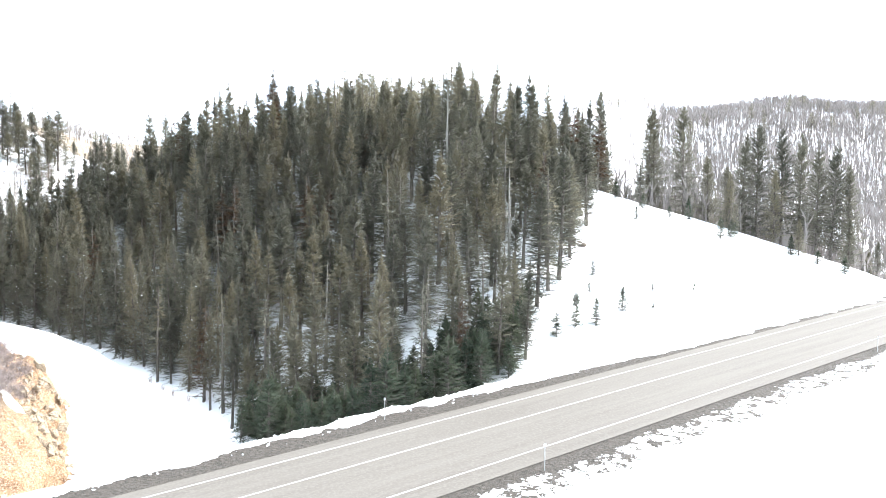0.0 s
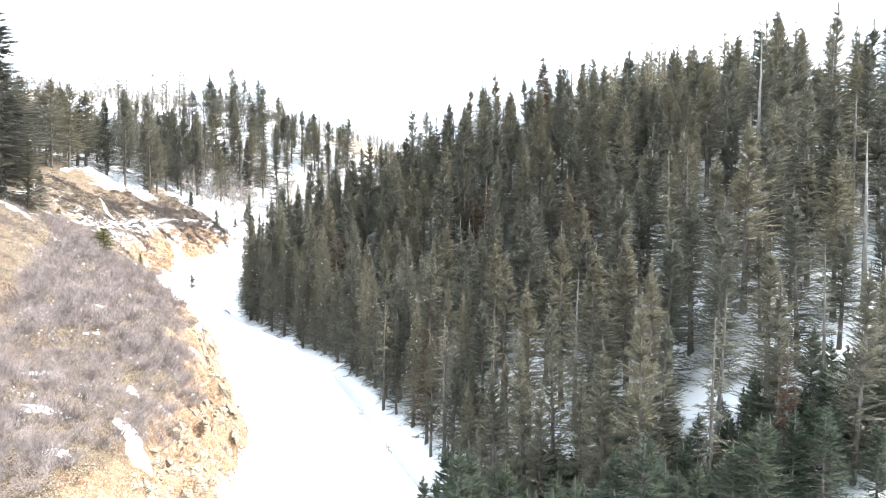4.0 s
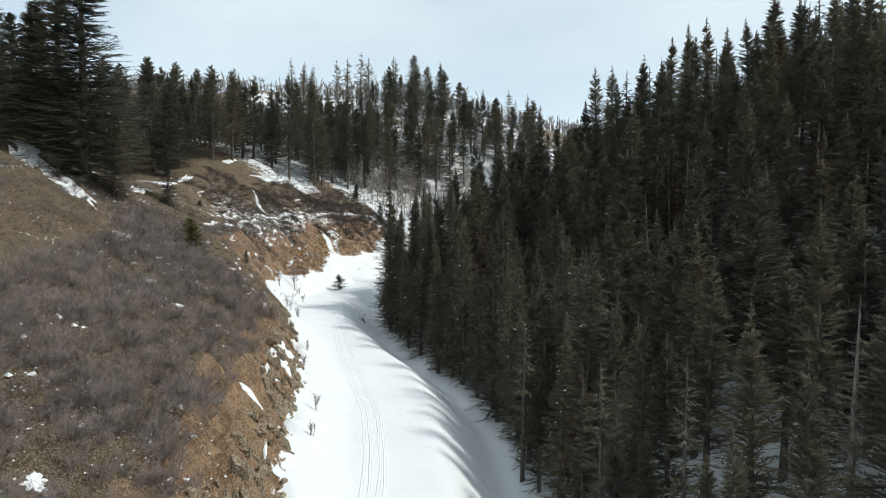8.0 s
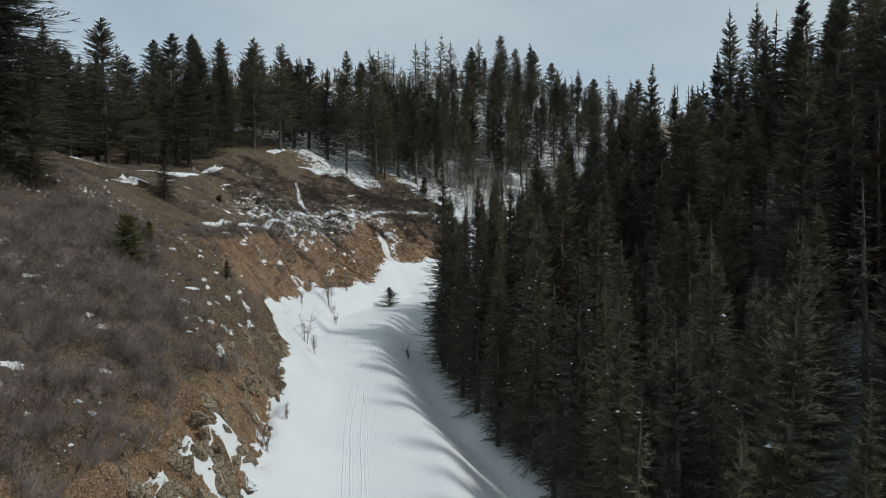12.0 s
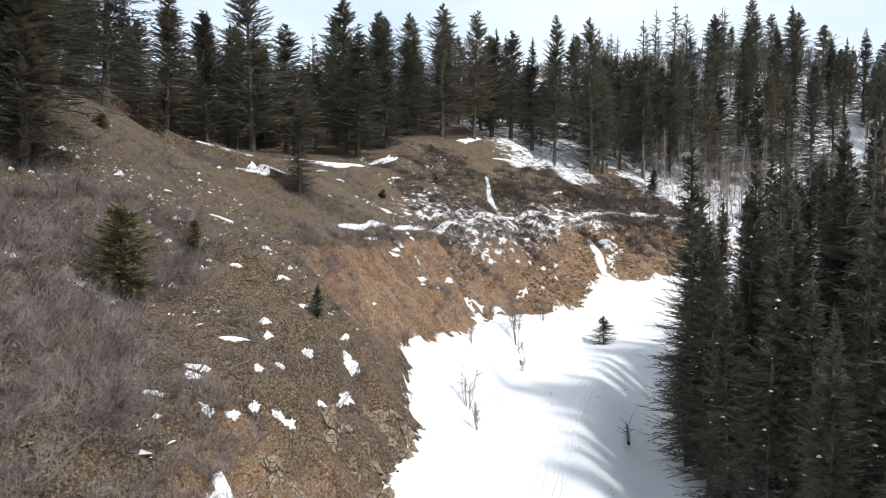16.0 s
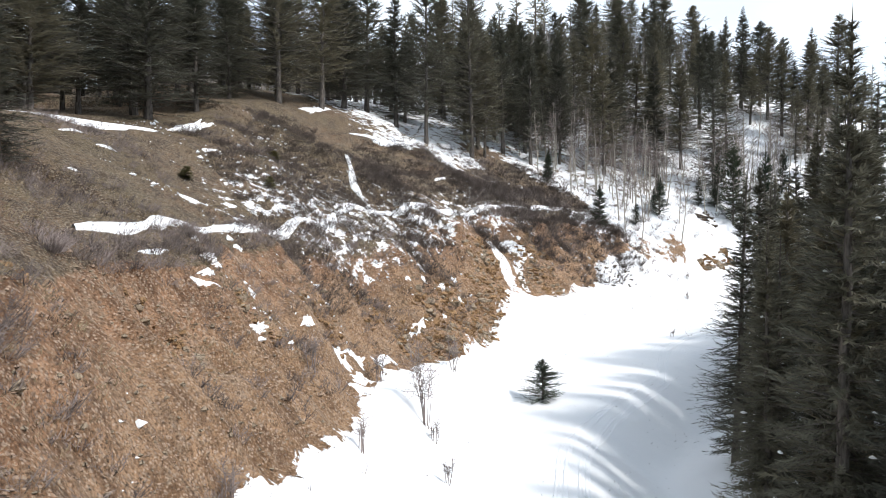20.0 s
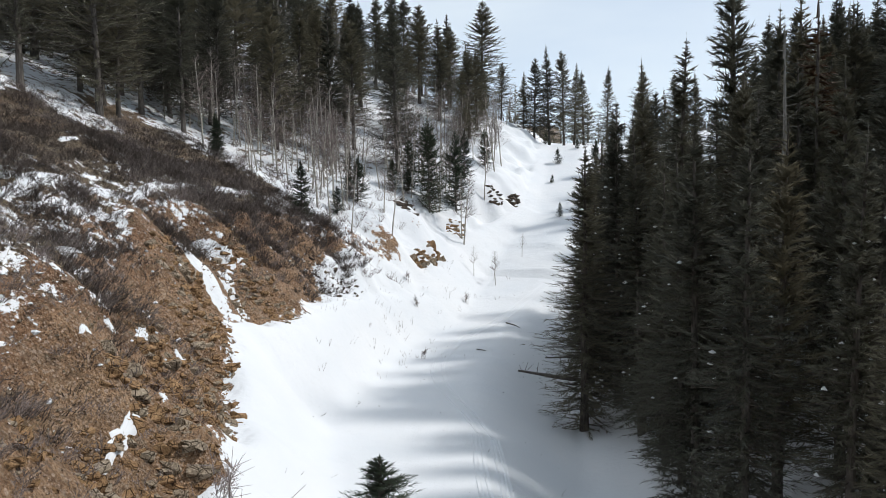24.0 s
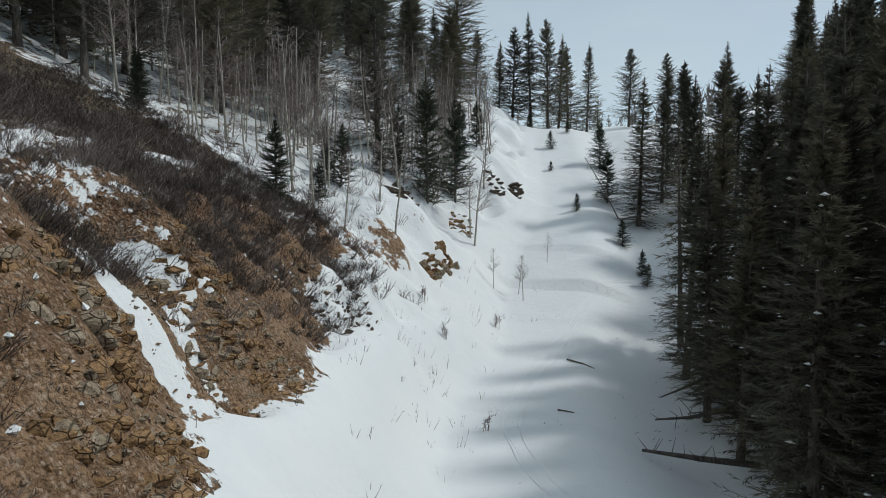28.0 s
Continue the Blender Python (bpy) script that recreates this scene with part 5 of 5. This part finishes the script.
for x, y, a, b, turn in ((-98.2, 113.6, 0.95, 0.16, 114), (-97.3, 112.2, 0.55, 0.30, 100), (-97.1, 113.4, 1.1, 0.28, 122), (-95.6, 112.4, 0.9, 0.30, 118), (-99.3, 116.1, 1.0, 0.18, 112), (-102.4, 120.9, 1.0, 0.16, 105), (-92.8, 105.8, 0.42, 0.16, 120), (-96.6, 110.0, 0.40, 0.16, 125)):
    snow_patch(x, y, a, b, turn, 0.12, "tongue of old snow at the foot of the dirt bank")
for x, y, a, b, turn in ((-76.0, 75.2, 4.2, 1.3, 175), (-83.5, 74.4, 4.6, 1.7, 175)):
    snow_patch(x, y, a, b, turn, 0.2, "long drift of snow below the dark spruces")
for x, y, a, b, turn in ((-102.8, 95.3, 1.7, 0.8, 100), (-114.6, 105.0, 5.4, 0.8, 120), (-136.0, 131.6, 2.8, 0.8, 128), (-129.2, 137.4, 3.4, 1.0, 66), (-128.9, 142.6, 3.0, 0.9, 86), (-109.0, 93.2, 2.4, 0.4, 115), (-121.5, 113.0, 2.5, 0.6, 125)):
    snow_patch(x, y, a, b, turn, 0.2, "strip of old snow along the brow of the slope")


def curve_through(points, step=0.5):
    """Places at even steps along a smooth line through the points."""
    p = [np.array(q, float) for q in points]
    p = [2 * p[0] - p[1]] + p + [2 * p[-1] - p[-2]]
    out = []
    for i in range(1, len(p) - 2):
        n = max(2, int(np.linalg.norm(p[i + 1] - p[i]) / step))
        for k in range(n):
            t = k / n
            out.append(0.5 * (2 * p[i] + (p[i + 1] - p[i - 1]) * t + (2 * p[i - 1] - 5 * p[i] + 4 * p[i + 1] - p[i + 2]) * t * t
                              + (3 * p[i] - p[i - 1] - 3 * p[i + 1] + p[i + 2]) * t ** 3))
    out.append(p[-2])
    return np.array(out)


def ribbon(name, points, profile, ragged, label, category, group, mat=SNOW, kind="", seed=0):
    """A strip that follows the ground along a line. profile: offset and lift across it."""
    r = np.random.RandomState(seed)
    line = curve_through(points)
    n, k = len(line), len(profile)
    tan = np.gradient(line, axis=0)
    tan /= np.linalg.norm(tan, axis=1, keepdims=True) + 1e-9
    nor = np.column_stack([-tan[:, 1], tan[:, 0]])
    verts, faces = [], []
    run = np.arange(n) * 0.5
    ws = 1 + ragged * 3.2 * (value_noise(run, 0 * run + seed, 1.3, seed) - 0.55)
    shs = ragged * 1.2 * (value_noise(run, 0 * run + seed, 2.2, seed + 50) - 0.5)
    for i in range(n):
        w, sh = ws[i], shs[i]
        for off, up in profile:
            x, y = line[i] + nor[i] * (off * max(w, 0.06) + sh)
            verts.append((x, y, ground(x, y) + up))
    for i in range(n - 1):
        for j in range(k - 1):
            faces.append((i * k + j, (i + 1) * k + j, (i + 1) * k + j + 1, i * k + j + 1))
    return tagged(new(name, mesh_of(name, verts, faces, [mat])), label, category, group, kind)


TRAIL = ((-0.36, -0.05), (-0.24, 0.11), (0.0, 0.17), (0.24, 0.11), (0.36, -0.05))
for k, line in enumerate((((-93.5, 99.1), (-96.2, 102.4), (-101.2, 108), (-105.6, 113.2), (-107.4, 116.6), (-109.4, 119.5), (-112.6, 123.4), (-113.2, 126.7), (-114.4, 131.5), (-116.4, 138.4), (-119.0, 148.6), (-119.2, 153.3)),
                          ((-125.4, 129.4), (-119.6, 126.1), (-117.3, 124.8), (-115.2, 124.2), (-113.0, 124.2)))):
    ribbon("snow_filled_trail", line, TRAIL, 0.4, "narrow footpath filled with snow across the brown slope", "trail", "snow-filled trails", seed=k)
SKI = ((-0.14, -0.015), (-0.10, 0.055), (-0.05, 0.0), (0.05, 0.0), (0.10, 0.055), (0.14, -0.015))
for k, dx in enumerate((-0.75, -0.35, 0.30, 0.62)):
    ribbon("ski_track", [(x + dx * 0.75, y + dx * 0.65) for x, y in ((-31, 66), (-37, 75.5), (-46.5, 85.0), (-52, 89.2), (-63.5, 97.6), (-79.6, 110.9), (-88, 119.5), (-92, 126.5), (-96, 138))], SKI, 0.1,
           "shallow ski track pressed into the snow", "ski track", "ski tracks", seed=20 + k)
for k, dx in enumerate((-0.4, 0.35)):
    ribbon("ski_track", [(x + dx, y) for x, y in ((-96, 138), (-101, 146), (-103.2, 152), (-103.4, 157), (-102.1, 165.4), (-100, 174.3), (-97.8, 178.4), (-94.5, 181))], SKI, 0.1,
           "shallow ski track pressed into the snow", "ski track", "ski tracks", seed=30 + k)


# twigs and needles blown onto the snow
spots = []
while len(spots) < 700:
    i = rng.randrange(5, len(RIGHT_FOOT) - 6)
    a, b = RIGHT_FOOT[i], RIGHT_FOOT[i + 1]
    u, off = rng.random(), rng.expovariate(0.16)
    dx, dy = b[0] - a[0], b[1] - a[1]
    n = math.hypot(dx, dy)
    x, y = a[0] + u * dx - off * dy / n, a[1] + u * dy + off * dx / n
    if offsets(x, y)[0] < -0.5:
        spots.append((x, y))
bushes("snow_litter", spots, BARK, 2, 1, 0.22, 2.6, 0.022, "twigs and needle litter blown onto the snow", "litter", 14)
spots = [(rng.gauss(-109, 2.2), rng.gauss(157, 8)) for _ in range(90)] + [(rng.gauss(-84, 3), rng.gauss(104, 2.5)) for _ in range(25)]
spots = [s for s in spots if offsets(*s)[0] < 1.0]
bushes("weed_stalks", spots, TWIG, 3, 2, 0.6, 0.5, 0.016, "thin dry weed stalks sticking out of the snow", "weeds", 15)


# ---- aspens ----
def aspen_meshes(seed, h):
    r = np.random.RandomState(seed)
    zs = np.linspace(0, 1, 7)
    spine = np.column_stack([np.cumsum(r.normal(0, 0.03 * h / 7, 7)) + 0.04 * h * zs * r.normal(), np.cumsum(r.normal(0, 0.03 * h / 7, 7)), zs * h])
    spine[0, 2] = -0.4
    tv, tf = tube(spine, 0.0095 * h * (1 - zs) ** 0.8 + 0.008, 6)
    trunk = mesh_of("trunk", tv, tf, [BARK_ASPEN])
    V, F, n = [], [], 0
    for _ in range(34):
        u = r.uniform(0.3, 0.97)
        b = np.array([np.interp(u * h, spine[:, 2], spine[:, i]) for i in range(2)] + [u * h])
        a, ln = r.uniform(0, 6.283), (1.12 - u) * h * r.uniform(0.14, 0.32) + 0.15
        d = np.array((math.cos(a), math.sin(a), r.uniform(0.5, 1.3)))
        d /= np.linalg.norm(d)
        tip = b + d * ln
        v, f = tube([b, (b + tip) / 2 + (0, 0, -0.03 * ln), tip], [0.02, 0.012, 0.005], 3)
        V.append(v), F.append(f + n)
        n += len(v)
        for _ in range(6):
            c = b + d * ln * r.uniform(0.3, 1)
            v, f = tube([c, c + (d + r.normal(0, 0.5, 3)) * ln * 0.35], [0.009, 0.004], 3)
            V.append(v), F.append(f + n)
            n += len(v)
    return trunk, mesh_of("crown", np.concatenate(V), np.concatenate(F), [TWIG]), h


ASPENS = [aspen_meshes(s, h) for s, h in ((1, 7.5), (2, 8.5), (3, 6.5), (4, 9.0), (5, 7.0))]


def aspen(x, y, tall=None):
    trunk, limbs, h = ASPENS[rng.randrange(5)]
    root = new("aspen_tree")
    k = (tall or rng.uniform(5.5, 9.5)) / h
    root.matrix_basis = pose(x, y, ground(x, y), rng.uniform(-6, 6), rng.uniform(-6, 6), rng.uniform(0, 360)) @ Matrix.Scale(k, 4)
    tagged(root, "bare pale-trunked aspen standing in the snow", "aspen tree", "aspens")
    part("trunk", trunk, root)
    part("crown", limbs, root, "thin bare grey branches")


for x, y, h in ((-107.1, 174.4, 3.2), (-104.8, 174.3, 3.6), (-105.3, 175.6, 3.0), (-103.4, 180.5, 2.6), (-109.1, 177.6, 8.0), (-109.5, 178.2, 7.0), (-110.2, 190, 8), (-112.9, 180.6, 7.5)):
    aspen(x, y, h)
groves = ((-121, 167, 4, 8, 64), (-128, 174, 6, 9, 46), (-114.5, 186, 3.5, 8, 44), (-111.5, 205, 3, 7, 18), (-120, 200, 6, 9, 22), (-130, 163, 3, 3, 10))
for cx, cy, sx, sy, n in groves:
    for _ in range(n):
        x, y = rng.gauss(cx, sx), rng.gauss(cy, sy)
        if y > 158 - 0.5 * max(0, -122 - x) and offsets(x, y)[0] > 2.5 and free(x, y, 0.5):
            aspen(x, y)
for x, y, h in ((-119.5, 171, 3.2), (-116.5, 175.5, 3.6), (-113.1, 177.8, 10.5), (-111.8, 183.4, 9.0), (-116, 179, 5.5), (-112.5, 189, 6), (-124.8, 156.5, 3.2), (-116.8, 163, 2.6), (-118.3, 168.5, 2.4), (-115.5, 177.5, 2.8),
                (-126, 158, 3.4), (-112, 197, 5), (-108.5, 223, 2.0), (-105, 214, 2.4), (-101.2, 192.4, 1.8), (-97, 186, 2.4), (-95.6, 181.5, 2.2), (-104.5, 206, 1.2), (-103, 221, 1.6)):
    tree("young", x, y, h, None, "young fir on the snowy slope of the upper ravine")
for x, y, h in ((-90.5, 192, 14), (-92.5, 198, 12), (-90, 201, 13.5), (-87.5, 186, 13), (-87, 196, 14), (-91.3, 205, 13), (-88.9, 207.5, 12.5), (-85, 204, 14),
                (-116.4, 224.3, 10), (-119.7, 226, 8), (-111.4, 227.9, 14.5), (-108.6, 227, 17), (-106, 226.5, 16), (-104.6, 228.5, 14), (-103.3, 231, 13), (-100.5, 243, 15), (-113.5, 229, 11),
                (-93.8, 240, 12.5), (-88.1, 238, 11), (-117.5, 182, 17.5), (-131, 160, 17), (-130, 177, 17), (-138, 166, 17), (-136, 153, 17), (-116.5, 201, 11), (-124, 195, 16), (-121, 206, 12)):
    if free(x, y, 1.2):
        tree(rng.choice(("fir", "pine", "fir")), x, y, h, fat=1.1)


TWIG_FAR = plain_material("far_twigs", (0.15, 0.132, 0.122), (0.26, 0.235, 0.22), 0.08)


def aspen_haze():
    """Bare aspen woods on the far hills, one thing."""
    r = np.random.RandomState(12)
    pts = []
    while len(pts) < 5200:
        a, d = math.radians(r.uniform(-15, 195)), r.uniform(150, 430) if len(pts) < 4700 else r.uniform(110, 150)
        x, y = -60 + d * math.cos(a), 120 + d * math.sin(a)
        dl, dr = offsets(x, y)
        if value_noise(np.array([x]), np.array([y]), 60, 9)[0] > 0.60 or (dr > 0 and d < 150) or dl < 8 and dr < 8:
            continue
        pts.append((x, y, ground(x, y) - 0.3))
    while len(pts) < 19000:
        x, y = r.uniform(22, 330), r.uniform(125, 430)
        p, q = x * ALONG[0] + y * ALONG[1], x * ACROSS[0] + y * ACROSS[1]
        if open_slope(x, y) > 2 and q > 52 and p + q > 186:
            pts.append((x, y, ground(x, y) - 0.3))
    pts = np.array(pts)
    n = len(pts)
    up = unit(np.column_stack([r.normal(0, 0.05, (n, 2)), np.ones(n)]))
    h = r.uniform(5.5, 9.5, n)
    az = r.uniform(0, 6.283, n)
    V, F, S = [], [], []
    v, f = blades(pts, up, np.column_stack([np.cos(az), np.sin(az), 0 * az]), h, np.full(n, 0.40))
    V.append(v), F.append(f), S.append(np.zeros(len(f)))
    for j in range(7):
        a = r.uniform(0, 6.283, n)
        w = unit(np.column_stack([np.cos(a) * 0.5, np.sin(a) * 0.5, np.ones(n)]))
        v, f = blades(pts + up * (h * r.uniform(0.35, 0.8, n))[:, None], w, unit(np.cross(w, r.normal(0, 1, (n, 3)))), h * r.uniform(0.2, 0.36, n), np.full(n, 0.34))
        F.append(f + sum(len(o) for o in V)), S.append(np.ones(len(f)))
        V.append(v)
    me = mesh_of("distant_aspens", np.concatenate(V), np.concatenate(F), [TWIG_FAR, TWIG_FAR], np.concatenate(S), soft=False)
    return tagged(new("distant_aspens", me), "bare grey aspen woods on the far hillsides", "forest", kind="stuff")


aspen_haze()


# ---- logs, posts and sign ----
def log(a, b, radius, lift0, lift1, stubs, label, seed):
    r = np.random.RandomState(seed)
    p0, p1 = np.array((*a, ground(*a) + lift0)), np.array((*b, ground(*b) + lift1))
    mid = (p0 + p1) / 2 + r.normal(0, 0.08, 3)
    V, F = [], []
    v, f = tube([p0, mid, p1], [radius, radius * 0.8, radius * 0.4], 7)
    V.append(v), F.append(f)
    n = len(v)
    for _ in range(stubs):
        c = p0 + (p1 - p0) * r.uniform(0.25, 0.98)
        v, f = tube([c, c + r.normal(0, 0.45, 3) + (0, 0, 0.15)], [0.025, 0.008], 3)
        V.append(v), F.append(f + n)
        n += len(v)
    return tagged(new("fallen_log", mesh_of("fallen_log", np.concatenate(V), np.concatenate(F), [BARK])), label, "log", "fallen logs")


log((-92.5, 153.5), (-97.6, 152.2), 0.17, 0.5, 0.25, 16, "fallen dead log sticking out over the snow", 1)
log((-92.8, 158.6), (-96.6, 157.2), 0.11, 0.7, 0.35, 12, "thin fallen trunk with bare twigs at the forest edge", 2)
log((-101.2, 163.8), (-99.6, 162.0), 0.06, 0.08, 0.05, 0, "broken stick lying on the snow", 3)
log((-92.5, 162.5), (-96.0, 161.0), 0.09, 0.9, 0.3, 10, "thin fallen trunk with bare twigs at the forest edge", 4)
log((-97.2, 192), (-100.5, 203.5), 0.07, 0.3, 2.6, 18, "leaning dead trunk above the snow slope", 5)
log((-76, 112.5), (-79.0, 114.8), 0.10, 0.7, 0.25, 12, "fallen branch reaching out over the snow bank", 6)
log((-101.4, 155.2), (-100.6, 154.9), 0.04, 0.06, 0.05, 2, "broken stick lying on the snow", 7)


def post(p, q, tall):
    x, y, z = on_road(p, q, -0.05)
    z = ground(x, y)
    root = new("delineator_post")
    root.location = (x, y, z)
    tagged(root, "thin grey roadside delineator post with small reflector", "road post", "delineator posts")
    v, f = tube([(0, 0, -0.3), (0, 0, tall)], [0.032, 0.028], 6)
    part("pole", mesh_of("pole", v, f, [METAL]), root)
    v, f = tube([(0, -0.02, tall - 0.02), (0, -0.035, tall + 0.14)], [0.085, 0.085], 8)
    part("reflector", mesh_of("reflector", v, f, [SIGN_GREY]), root, "small pale reflector plate")


for p, q in ((30.4, 29.2), (78, 29.2), (-16, 29.2), (28.5, 43.8), (80, 43.6), (125, 43.8)):
    post(p, q, 1.5)
root = new("road_sign")
root.location = (61.2, 109, ground(61.2, 109))
tagged(root, "grey back of a roadside sign on a post in snow", "road sign")
v, f = tube([(0, 0, -0.3), (0, 0, 2.1)], [0.045, 0.04], 6)
part("pole", mesh_of("pole", v, f, [METAL]), root)
bm = bmesh.new()
bmesh.ops.create_cube(bm, size=1, matrix=pose(0, 0, 2.0, 0, 0, 38) @ pose(0, 0, 0, 0, 45, 0) @ Matrix.Diagonal((0.75, 0.02, 0.75, 1)))
bmesh.ops.bevel(bm, geom=bm.edges, offset=0.006, segments=1)
me = bpy.data.meshes.new("plate")
bm.to_mesh(me)
bm.free()
me.materials.append(SIGN_GREY)
part("plate", me, root, "grey diamond-shaped plate")
